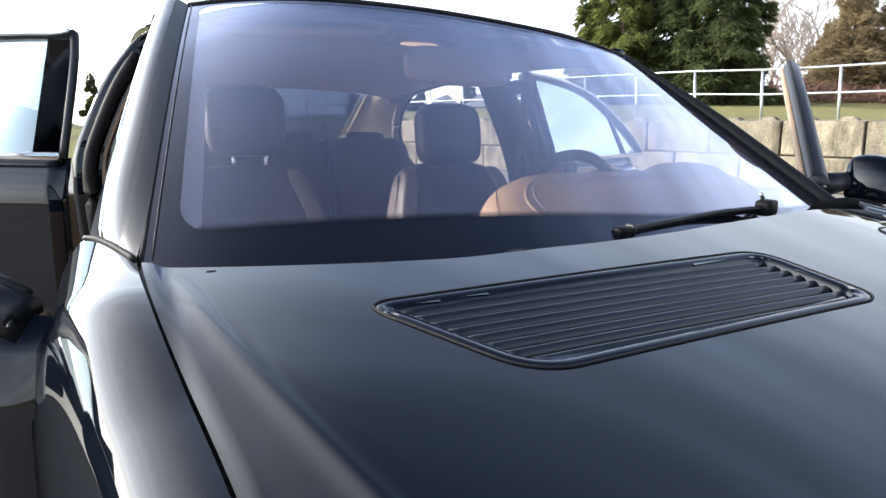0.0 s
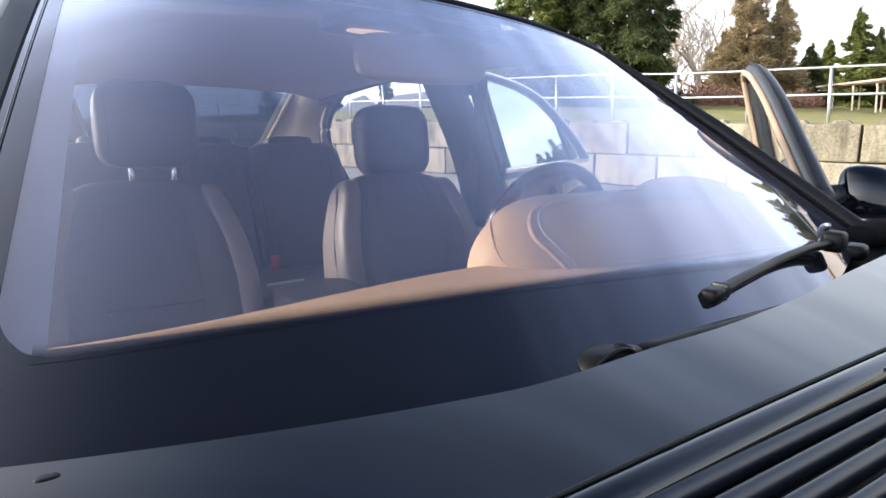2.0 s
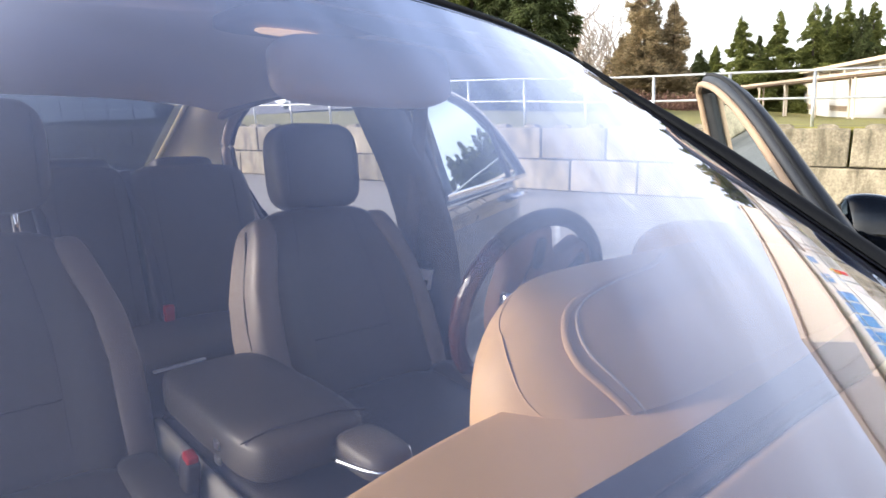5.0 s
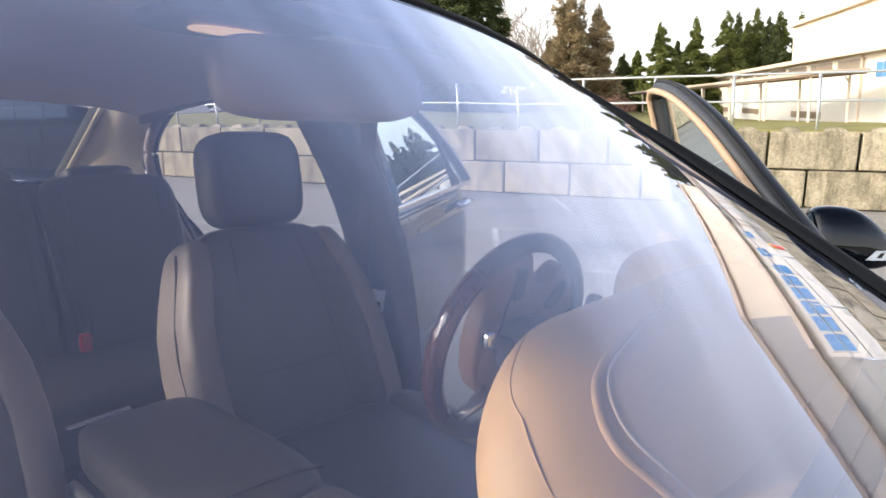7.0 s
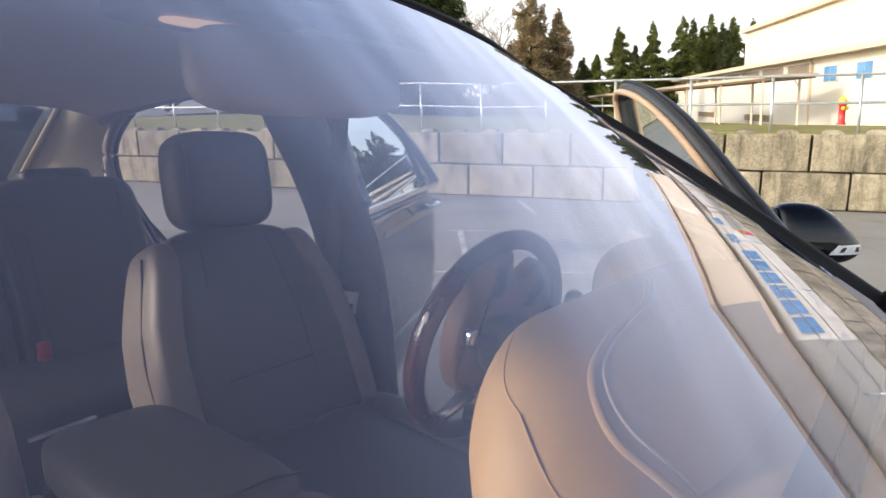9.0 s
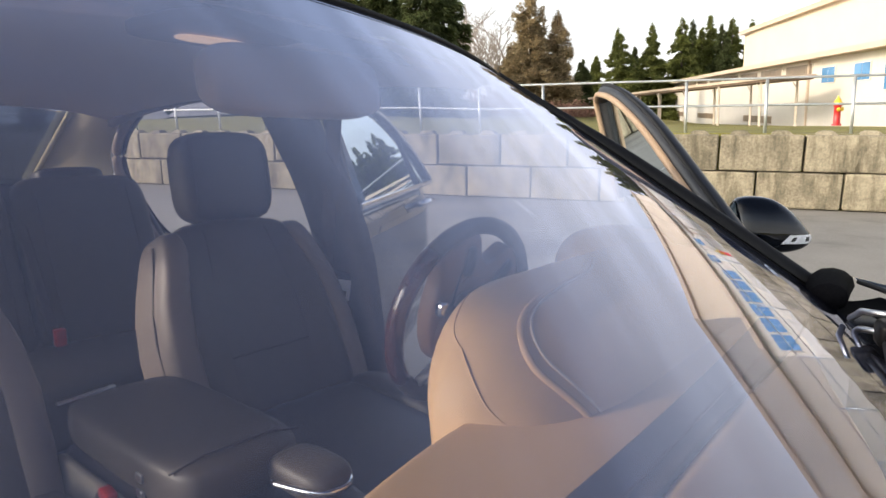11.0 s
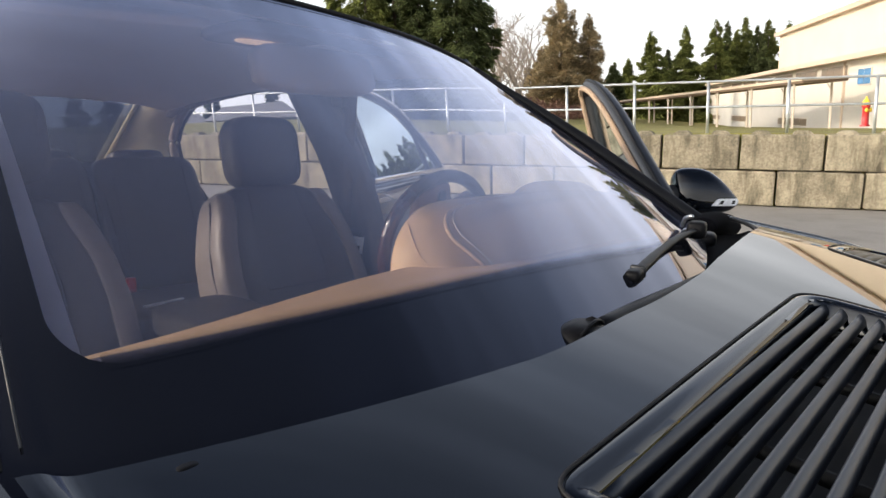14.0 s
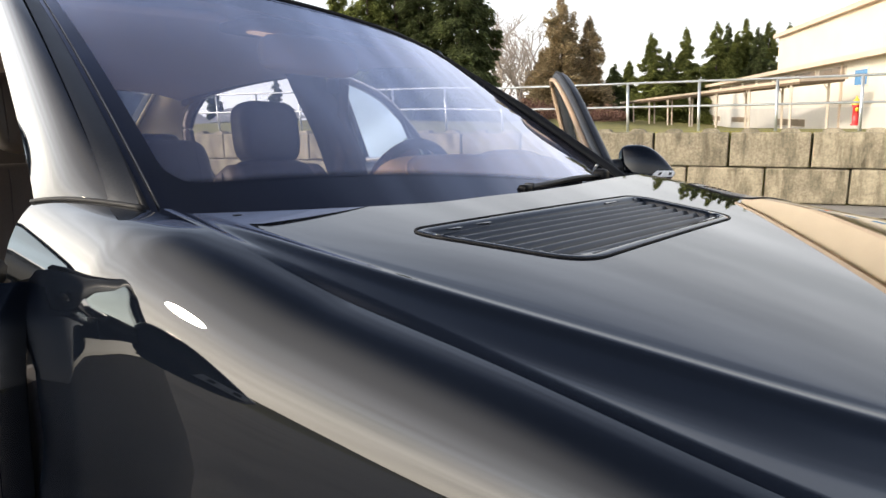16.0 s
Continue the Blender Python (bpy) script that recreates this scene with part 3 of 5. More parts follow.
def block(bm, r0, r1, o0, o1, z0, z1, bevel=0.0):
    c = face_at((r0 + r1) / 2, (o0 + o1) / 2, (z0 + z1) / 2)
    return box(r1 - r0, o1 - o0, z1 - z0, Matrix.Translation(c) @ pose(0, 0, 0, 0, 0, FROT), bevel, 1, bm)


school = thing("school_building", "long cream stucco school building with tan eaves", "building")
Z0 = -2.2
part("gym_wall", block(None, 0, 30.5, -26, -0.9, Z0, 6.15), CREAM, school, "tall cream upper wall", smooth=False)
part("gym_fascia", block(None, -0.35, 30.85, -26.3, -0.55, 6.15, 6.45), FASCIA, school, smooth=False)
part("wing_wall", block(None, -62, 35.8, -24, 0, Z0, 3.10), WHITEWALL, school, "pale lower wall", smooth=False)
part("wing_roof", block(None, -62.6, 36.2, -24.4, 0.75, 3.10, 3.38), FASCIA, school, "tan overhanging eave", smooth=False)
# a thin grey sheet laid over the gym's cream end
part("gym_end", block(None, 30.5, 30.56, -26, -0.9, Z0, 6.15), BASE, school, "thin grey sheet over the end wall", smooth=False)
part("downpipe", block(None, 16.6, 16.74, 0.02, 0.14, Z0, 3.1), FASCIA, school, smooth=False)
part("base_band", block(None, -61.8, 35.6, 0.01, 0.05, Z0, 0.58), BASE, school, "grey lower band of the wall", smooth=False)


def window_unit(r, z, w, h, n, pane=None):
    f = part("window", block(None, r - w / 2, r + w / 2, -0.05, 0.06, z, z + h), WHITEWALL, school, smooth=False)
    for k in range(n):
        a = r - w / 2 + 0.05 + k * (w - 0.05) / n
        part("pane", block(None, a, a + (w - 0.05) / n - 0.05, 0.062, 0.075, z + 0.05, z + h - 0.05), pane or BLUE_PANE, f, smooth=False)


for r in (19.35, 23.25):
    window_unit(r, 1.72, 1.7, 0.90, 2)
for r in (26.2, 27.9, 29.6, 31.3, 33.0, 34.7):
    window_unit(r, 1.2, 1.5, 1.25, 2)
for r in range(-55, 16, 5):
    window_unit(r, 2.28, 4.2, 0.66, 4, BROWN_PANE)
for r in (-20.5, -8.5, 7.4):
    window_unit(r, -0.72, 6.6, 0.58, 5, BROWN_PANE)

walkway = thing("covered_walkway", "open walkway with flat tan roof on thin posts", "canopy")
CAN_A, CAN_B = Vector((37.2, 7.75, 2.08)), Vector((61.6, 30.1, 1.74))
CAN_U = (CAN_B - CAN_A).normalized()
CAN_S = Vector((-CAN_U.y, CAN_U.x, 0)).normalized()
CAN_L = (CAN_B - CAN_A).length
CAN_ROT = Matrix((CAN_U, CAN_S, CAN_U.cross(CAN_S))).transposed().to_4x4()


def beam(l0, l1, s0, s1, z0, z1):
    m = Matrix.Translation(CAN_A) @ CAN_ROT
    return box(l1 - l0, s1 - s0, z1 - z0, m @ at((l0 + l1) / 2, (s0 + s1) / 2, (z0 + z1) / 2))


part("canopy_roof", beam(0, CAN_L, -1.25, 1.25, -0.02, 0.12), FASCIA, walkway, smooth=False)
part("canopy_soffit", beam(0.1, CAN_L - 0.1, -1.15, 1.15, -0.14, -0.022), SOFFIT, walkway, smooth=False)
for k in range(7):
    for side in (-1.0, 1.0):
        p = CAN_A + CAN_U * (1.2 + 4.6 * k) + CAN_S * side
        part("post", box(0.11, 0.11, p.z - 0.14 - Z0, at(p.x, p.y, (p.z - 0.14 + Z0) / 2)), POST_PAINT, walkway, smooth=False)
        part("brace", tube([p + Vector((0, 0, -0.55)), p + CAN_U * 0.45 + Vector((0, 0, -0.16))], 0.03, 6), POST_PAINT, walkway)

# yellow hand rails by the school's near door
for r in (47.5, 50.5):
    h = thing("hand_rail", "yellow painted pipe hand rail on the grass", "railing", "yellow hand rails")
    p = [face_at(r, 2.0, -0.6), face_at(r, 2.0, 0.35), face_at(r, 4.6, 0.35), face_at(r, 4.6, -0.6)]
    part("pipe", tube(p, 0.045, 8), HYD_YEL, h)


def cottage(x, y, z, w, d, h, yaw, label):
    c = thing("house", label, "house", m=pose(x, y, z, 0, 0, yaw))
    part("wall", box(w, d, h, at(0, 0, h / 2)), HOUSE, c, smooth=False)
    bm = bmesh.new()
    vs = [bm.verts.new(p) for p in ((-w / 2 - .5, -d / 2 - .5, h), (w / 2 + .5, -d / 2 - .5, h), (w / 2 + .5, d / 2 + .5, h), (-w / 2 - .5, d / 2 + .5, h), (-w / 2 + 1.5, 0, h + 1.5), (w / 2 - 1.5, 0, h + 1.9))]
    for f in ((0, 1, 5, 4), (1, 2, 5), (2, 3, 4, 5), (3, 0, 4), (3, 2, 1, 0)):
        bm.faces.new([vs[i] for i in f])
    part("roof", bm, ROOFING, c, smooth=False)
    for k in range(5):
        wx = -w / 2 + (k + 0.5) * w / 5
        f = part("window", box(w / 9, 0.08, h * 0.5, at(wx, -d / 2 - 0.02, h * 0.52)), WHITEWALL, c, smooth=False)
        part("pane", box(w / 9 - 0.16, 0.03, h * 0.5 - 0.16, at(wx, -d / 2 - 0.07, h * 0.52)), BLUE_PANE, f, smooth=False)


cottage(-0.5 + 78 * math.sin(radians(32.2)), 0.3 + 78 * math.cos(radians(32.2)), 0.6, 9.6, 6, 1.5, -32, "low blue-grey bungalow beyond the field")
cottage(-0.5 + 80 * math.sin(radians(26.6)), 0.3 + 80 * math.cos(radians(26.6)), 0.6, 4.4, 6, 1.4, -26, "small blue-grey outbuilding beyond the field")

# ---- trees ----
def crown_mesh(height, reach, droop_to, per_metre, blade, seed, profile, low, sag, boughs):
    """Boughs of uneven reach, each hung with small fanned sprays of narrow blades."""
    g = np.random.default_rng(seed)
    m = int(height * boughs)
    f = low + (1 - low) * (np.arange(m) + g.random(m)) / m
    az = g.random(m) * 2 * np.pi
    shape = {"cone": (1 - f) ** 0.80, "spire": 1.15 * (1 - f) ** 1.05, "broad": np.minimum(1.0, 1.25 * (1 - f)) ** 0.72 * (0.86 + 0.14 * np.sin(f * 9 + seed))}[profile]
    # lobes of denser and sparser growth round the trunk
    lobe = 0.84 + 0.30 * np.sin(az * 2 + seed) * np.sin(f * 11 + seed * 1.3) + 0.12 * np.sin(az * 5 + f * 17)
    arm = reach * shape * lobe * g.uniform(0.50, 1.18, m) + 0.06
    drop = g.uniform(*droop_to, m)
    n = int(height * per_metre)
    i = g.choice(m, n, p=arm / arm.sum())
    w = g.random(n) ** 0.62
    r = arm[i] * w
    a = az[i] + g.normal(0, 0.13 if profile != "broad" else 0.20, n)
    z = height * f[i] - drop[i] * r * (1.3 - 0.55 * w) + g.normal(0, {"cone": 0.16, "spire": 0.13, "broad": 0.20}[profile], n)
    c = np.stack([r * np.cos(a), r * np.sin(a), z], 1)
    size = blade * g.uniform(0.55, 1.35, n) * (0.55 + 0.45 * (1 - f[i]) ** 0.5)
    tris = []
    for fan in (-0.75, 0.0, 0.75):
        b = a + fan + g.normal(0, 0.3, n)
        d = np.stack([np.cos(b), np.sin(b), g.normal(sag, 0.30, n)], 1)
        d /= np.linalg.norm(d, axis=1)[:, None]
        side = np.cross(d, g.normal(0, 1, (n, 3)) + np.array([0, 0, 1.5]))
        side /= np.linalg.norm(side, axis=1)[:, None]
        h = (size * 0.17)[:, None]
        tris.append(np.stack([c - side * h, c + side * h, c + d * size[:, None]], 1))
    co = np.concatenate(tris).reshape(-1, 3)
    me = bpy.data.meshes.new("crown")
    k = len(co)
    me.vertices.add(k), me.loops.add(k), me.polygons.add(k // 3)
    me.vertices.foreach_set("co", co.ravel())
    me.loops.foreach_set("vertex_index", np.arange(k))
    me.polygons.foreach_set("loop_start", np.arange(0, k, 3))
    me.update(calc_edges=True)
    return me


def conifer(x, y, height, reach, material, seed, label, per_metre=1500, blade=0.42, profile="cone", low=0.05, droop=(0.15, 0.45), sag=-0.25, boughs=9):
    t = thing("conifer", label, "tree", "trees beyond the field", m=at(x, y, ground_z(x, y)))
    part("trunk", tube([(0, 0, -0.3), (0.05, 0, height * 0.5), (0, 0, height * 0.97)], [height * 0.022, height * 0.013, 0.03], 8), BARK, t)
    me = crown_mesh(height, reach, droop, per_metre, blade, seed, profile, low, sag, boughs)
    me.materials.append(material)
    new("crown", me).parent = t
    return t


def bare_tree(x, y, height, seed):
    rnd = random.Random(seed)
    t = thing("bare_tree", "leafless deciduous tree with fine pale twigs", "tree", "trees beyond the field", m=at(x, y, ground_z(x, y)))
    bm = bmesh.new()

    def limb(p, d, length, r, depth):
        pts, rs = [p], [r]
        for i in range(4):
            d = (d + Vector((rnd.uniform(-1, 1), rnd.uniform(-1, 1), rnd.uniform(-0.3, 0.7))) * 0.2).normalized()
            p = p + d * length / 4
            pts.append(p)
            rs.append(r * (1 - 0.17 * (i + 1)))
        tube(pts, rs, 5 if depth else 8, bm, caps=False)
        if depth < 5:
            for i in range(3 if depth else 6):
                q = pts[2 + rnd.randrange(3)] if depth else pts[1 + i % 4]
                nd = (d * 0.6 + Vector((rnd.uniform(-1, 1), rnd.uniform(-1, 1), rnd.uniform(-0.1, 0.8)))).normalized()
                limb(q, nd, length * rnd.uniform(0.55, 0.74), r * 0.62, depth + 1)
    limb(Vector((0, 0, -0.2)), Vector((0, 0, 1)), height * 0.42, height * 0.018, 0)
    part("crown", bm, TWIG, t)
    return t


def shrub(x, y, r, h, seed):
    rnd = random.Random(seed)
    t = thing("shrub", "leafless reddish-brown shrub beyond the field", "shrub", "shrubs beyond the field", m=at(x, y, ground_z(x, y)))
    vs, fs = [], []
    for i in range(900):
        a, q, f = rnd.random() * 6.283, rnd.random() ** 0.5, rnd.random()
        c = Vector((r * q * math.cos(a), r * q * math.sin(a), h * f * (1.05 - 0.75 * q * q)))
        d = Vector((rnd.uniform(-1, 1), rnd.uniform(-1, 1), rnd.uniform(0.2, 1.4))).normalized() * rnd.uniform(0.15, 0.4)
        w = d.cross(Vector((rnd.uniform(-1, 1), rnd.uniform(-1, 1), 0.3))).normalized() * 0.05
        k = len(vs)
        vs += [c - w, c + w, c + d]
        fs.append((k, k + 1, k + 2))
    me = bpy.data.meshes.new("crown")
    me.from_pydata([tuple(v) for v in vs], [], fs)
    me.materials.append(BRUSH)
    c = new("crown", me)
    c.parent = t
    return t


def polar(az, dist):
    return -0.5 + dist * math.sin(radians(az)), 0.3 + dist * math.cos(radians(az))


for i, (az, dist, h, r) in enumerate(((39.8, 47, 9.6, 3.4), (42.2, 44, 10.8, 3.7), (44.6, 47, 12.4, 4.0), (46.6, 44, 11.9, 3.5), (49.9, 43, 11.6, 4.0), (51.3, 46, 11.5, 2.8))):
    conifer(*polar(az, dist), h, r, NEEDLE if i > 1 else NEEDLE_LIT, 11 + i, "tall dense dark green cedar beyond the field", 1050, 0.44, "cone", 0.02, (0.25, 0.6), -0.55, 13)
bare_tree(*polar(55.2, 60), 12.5, 3)
bare_tree(*polar(56.6, 66), 11.5, 8)
for i, (az, dist, h, r) in enumerate(((58.7, 62, 10.7, 3.7), (61.0, 63, 9.2, 2.9), (57.2, 66, 6.6, 3.4))):
    conifer(*polar(az, dist), h, r, NEEDLE_BROWN, 31 + i, "brownish thinning conifer beyond the field", 1500, 0.40, "broad", 0.02, (-0.1, 0.3), 0.15, 15)
for i, (az, dist, h, r) in enumerate(((63.0, 70, 5.6, 2.2), (64.2, 84, 7.0, 2.8), (66.0, 82, 10.2, 4.4), (67.3, 90, 8.8, 3.0), (68.6, 84, 11.2, 4.0), (70.9, 86, 12.2, 5.2), (71.7, 92, 12.6, 4.2), (72.4, 89, 11.4, 4.2), (73.0, 90, 12.9, 4.2), (73.9, 88, 11.6, 4.4), (74.6, 92, 12.8, 4.4), (76, 92, 12.2, 4.2))):
    conifer(*polar(az, dist), h, r, NEEDLE_LIT if i % 3 else NEEDLE, 51 + i, "pointed green spruce behind the school", 1700, 0.46, "spire", 0.03, boughs=15)
for i, (az, dist, h, r) in enumerate(((-1.5, 80, 6.4, 1.7), (1.1, 82, 7.2, 1.8), (19, 110, 6.5, 2.6), (21.5, 112, 8.5, 2.6), (24.5, 110, 7.5, 2.6), (29.0, 115, 8, 2.8), (34.0, 110, 7.5, 2.6))):
    conifer(*polar(az, dist), h, r, NEEDLE, 71 + i, "distant dark conifer on the rise", 800, 0.55, "spire")
for i, (az, dist, r, h) in enumerate(((52.6, 52, 1.8, 1.5), (54.3, 54, 2.2, 2.0), (55.8, 53, 1.9, 1.6), (57.6, 55, 2.2, 1.5), (60.2, 56, 2.0, 1.3), (62.4, 58, 1.8, 1.4))):
    shrub(*polar(az, dist), r, h, 90 + i)
bare_tree(*polar(53.6, 58), 9.5, 21)

# ---- the car ----
# car axes: x to its left side, y to its rear, z up; the front axle is at y = 0
car = thing("sedan", "glossy black luxury sedan with all four doors open", "car", m=pose(0, 0, 0, 0.95, 3.98, 0))

HW = 0.825                                   # half the bonnet's rear width


def hood_rear(x):
    u = x / HW
    return 0.372 + 0.115 * abs(u) ** 2.4 + 0.035 * u + 0.08 * max(0.0, u) ** 6 + 0.035 * step(x, -0.1, 0.3) + 0.022 * step(x, -0.35, 0.05) - 0.010 * step(x, 0.0, 0.3) - 0.017 * step(-x, 0.3, 0.5)


HOOD_Z = [(-0.98, 0.68), (-0.90, 0.752), (-0.75, 0.815), (-0.5, 0.873), (-0.2, 0.929), (0.1, 0.977), (0.35, 1.013), (0.62, 1.053)]


def crease_x(y):
    return 0.603 + 0.185 * step(y, -0.55, 0.55) - 0.20 * step(-y, 0.1, 1.0)


def hood_z(x, y):
    ax = abs(x)
    z = curve(y, HOOD_Z)
    c = crease_x(y)
    z -= 0.013 * step(ax, c - 0.02, c + 0.08) * step(0.44 - y, 0, 0.34)
    z += 0.010 * step(ax, min(c + 0.06, HW - 0.03), HW) * step(y, -0.6, 0.3)
    z += 0.0030 * math.exp(-((ax - c - 0.010) / 0.0095) ** 2) * step(0.42 - y, 0, 0.12)
    z -= 0.030 * (ax / HW) ** 6 * step(-y, -0.30, 0.9)
    z -= 0.060 * step(x, 0.30, 0.95) * step(y, -0.6, 0.2)
    return z + 0.008 * (1 - (ax / c) ** 2 if ax < c else 0)


def gap_x(y):
    return 0.782 + 0.042 * step(y, -0.05, 0.45) - 0.18 * step(-y, 0.0, 1.1)


def hood_point(u, v):
    x = (2 * u - 1)
    yr = hood_rear(x * HW)
    y = yr + (-0.97 - yr) * v
    w = gap_x(y) - 0.004
    xx = x * w
    return Vector((xx, y, hood_z(xx, y) - 0.004 * step(abs(x), 0.988, 1.0)))


# corners of the bonnet vent on the passenger's side: x, y, radius
VENT = [(-0.628, 0.268, 0.022), (-0.030, 0.281, 0.045), (-0.035, 0.106, 0.035), (-0.535, 0.092, 0.075)]


def rounded(corners):
    """An outline with arcs at its corners."""
    out, n = [], len(corners)
    for i, (x, y, r) in enumerate(corners):
        p = Vector((x, y, 0))
        a = (Vector((*corners[i - 1][:2], 0)) - p).normalized()
        b = (Vector((*corners[(i + 1) % n][:2], 0)) - p).normalized()
        half = a.angle(b) / 2
        reach = min(r / math.tan(half), 0.12)
        s, e = p + a * reach, p + b * reach
        for k in range(9):
            t = k / 8
            out.append(s * (1 - t) ** 2 + p * 2 * t * (1 - t) + e * t * t)
        d = Vector((*corners[(i + 1) % n][:2], 0))
        for k in range(1, 8):
            out.append(e.lerp(d, k / 8 * 0.9))
    return out


def vent_line(flip):
    if not flip:
        return rounded(VENT)
    return rounded([(0.655, 0.155, 0.075), (0.235, 0.175, 0.035), (0.330, 0.325, 0.045), (0.735, 0.330, 0.022)])


def inside(poly, x, y):
    found = False
    for p, q in zip(poly, poly[1:] + poly[:1]):
        if (p[1] > y) != (q[1] > y) and x < (q[0] - p[0]) * (y - p[1]) / (q[1] - p[1]) + p[0]:
            found = not found
    return found


def shrink(poly, d):
    """The outline moved inwards by d."""
    n, out = len(poly), []
    mid = sum(poly, Vector()) / n
    for i in range(n):
        t = poly[(i + 1) % n] - poly[i - 1]
        m = Vector((-t.y, t.x, 0)).normalized()
        if m.dot(mid - poly[i]) < 0:
            m = -m
        out.append(poly[i] + m * d)
    return out


def hood():
    bm = grid(hood_point, 330, 150)
    cut = [shrink(vent_line(f), 0.014) for f in (False, True)]
    dead = []
    for f in bm.faces:
        c = f.calc_center_median()
        if 0.07 < c.y < 0.31 and (inside(cut[0], c.x, c.y) or inside(cut[1], c.x, c.y)):
            dead.append(f)
    bmesh.ops.delete(bm, geom=dead, context="FACES")
    bmesh.ops.recalc_face_normals(bm, faces=bm.faces)
    for f in bm.faces:
        if f.normal.z < 0:
            f.normal_flip()
    return part("bonnet", bm, PAINT, car, "glossy black bonnet with louvred vents")


bonnet = hood()


def on_hood(p, lift):
    return Vector((p.x, p.y, hood_z(p.x, p.y) + lift))


def vent(flip):
    line = vent_line(flip)
    n = len(line)
    ring = [(0.0, 0.0002), (0.0015, 0.0012), (0.006, 0.0016), (0.013, 0.0006), (0.018, -0.004), (0.020, -0.048)]
    rows = [[on_hood(p, h) for p in shrink(line, d)] for d, h in ring]
    bm = bmesh.new()
    vs = [[bm.verts.new(p) for p in r] for r in rows]
    for r0, r1 in zip(vs, vs[1:]):
        for i in range(n):
            bm.faces.new((r0[i], r0[(i + 1) % n], r1[(i + 1) % n], r1[i]))
    v = part("bonnet_vent", bm, PAINT, car, "black louvred bonnet vent")
    part("vent_seal", tube([on_hood(p, 0.0008) for p in shrink(line, -0.002)], 0.0014, 6, closed=True), RUBBER, v)
    inner = shrink(line, 0.0195)
    bm = bmesh.new()
    bm.faces.new([bm.verts.new(on_hood(p, -0.046)) for p in inner])
    part("vent_tray", bm, RUBBER, v)
    ys = [p.y for p in inner]
    y0, y1 = min(ys), max(ys)
    count = 8
    pitch = (y1 - y0) / count
    for k in range(count):
        y = y0 + (k + 0.5) * pitch
        xs = [i / 400 for i in range(-280, 321) if inside(inner, i / 400, y - pitch * 0.3) or inside(inner, i / 400, y + pitch * 0.3)]
        if len(xs) < 8:
            continue
        a, b = min(xs), max(xs)
        prof = [(-0.30, -0.0150), (-0.25, -0.0095), (-0.14, -0.0060), (0.0, -0.0040), (0.12, -0.0036), (0.19, -0.0056), (0.17, -0.0100), (0.0, -0.0130), (-0.22, -0.0185)]
        sb = bmesh.new()
        rings = []
        for i in range(25):
            x = a + (b - a) * i / 24
            rings.append([sb.verts.new((x, y + dy * pitch, hood_z(x, y) + dz)) for dy, dz in prof])
        for r0, r1 in zip(rings, rings[1:]):
            for i in range(len(prof)):
                sb.faces.new((r0[i], r0[(i + 1) % len(prof)], r1[(i + 1) % len(prof)], r1[i]))
        sb.faces.new(rings[0]), sb.faces.new(rings[-1][::-1])
        part("louvre", sb, LOUVRE, v)
    x0, x1 = min(p.x for p in inner), max(p.x for p in inner)
    for f in (0.30, 0.62, 0.90):
        x = x0 + (x1 - x0) * f
        part("louvre_rib", box(0.006, (y1 - y0) * 0.9, 0.010, at(x, (y0 + y1) / 2, hood_z(x, (y0 + y1) / 2) - 0.022) @ pose(0, 0, 0, 8, 0, 0)), RUBBER, v)
    return v


vent(False)
vent(True)

# ---- windscreen ----
TOP_Y, TOP_Z, TOP_W = 1.30, 1.478, 0.66
# the glass's lower edge over the cowl: x, y
SCREEN_BASE = [(-0.825, 0.466), (-0.60, 0.412), (-0.34, 0.406), (-0.08, 0.436), (0.11, 0.484), (0.22, 0.520), (0.36, 0.568), (0.60, 0.642), (0.85, 0.710)]


def crown(a):
    """The roof's front edge stands a little higher on the passenger's side."""
    return 0.018 * step(-a, -0.1, 0.6)


def poly(a, terms):
    """A polynomial in a, highest power first."""
    out = 0.0
    for c in terms:
        out = out * a + c
    return out


def screen_point(a, v, lift=0.0):
    """a from -1 to 1 across, v from 0 at the bottom to 1 at the roof; smooth all over, so that reflected lines run straight."""
    left = max(0.0, a)
    base = Vector((a * (HW - 0.005 + 0.03 * left), poly(a, (-0.0715, -0.0313, 0.004, 0.1619, 0.1863, 0.4553)), poly(a, (-0.0358, -0.0337, 0.0247, 0.0021, 1.0008))))
    top = Vector((a * (TOP_W + 0.05 * left), poly(a, (-0.0021, 0.0058, 0.1028, -0.0049, 1.2993)), poly(a, (-0.0255, 0.0111, -0.0178, -0.0334, 1.4806))))
    p = base.lerp(top, v)
    p.z += poly(a, (0.0165, -0.0343, 0.0234)) * v * (1 - v)
    return p + Vector((0, -0.4, 0.9)) * lift


def screen_grid(a0, a1, v0, v1, nu, nv, lift):
    return grid(lambda u, v: screen_point(a0 + (a1 - a0) * u, v0 + (v1 - v0) * v, lift), nu, nv)


screen = part("windscreen", screen_grid(-1, 1, 0, 1, 60, 40, 0.0), GLASS, car, "wide curved windscreen with light dust and painted glare")
screen.visible_shadow = False
part("inner_face", screen_grid(-0.985, 0.985, 0.01, 0.99, 60, 40, -0.007), GLARE_FILM, screen, "bluish film on the inner face, glare painted into it").visible_shadow = False


# the printed band's inner edge along the bottom of the glass: across, height
BAND_LOW = [(-1.0, 0.054), (-0.9, 0.060), (-0.75, 0.074), (-0.5, 0.085), (-0.2, 0.076), (0.1, 0.047), (0.4, 0.022), (0.7, 0.012), (1.0, 0.050)]


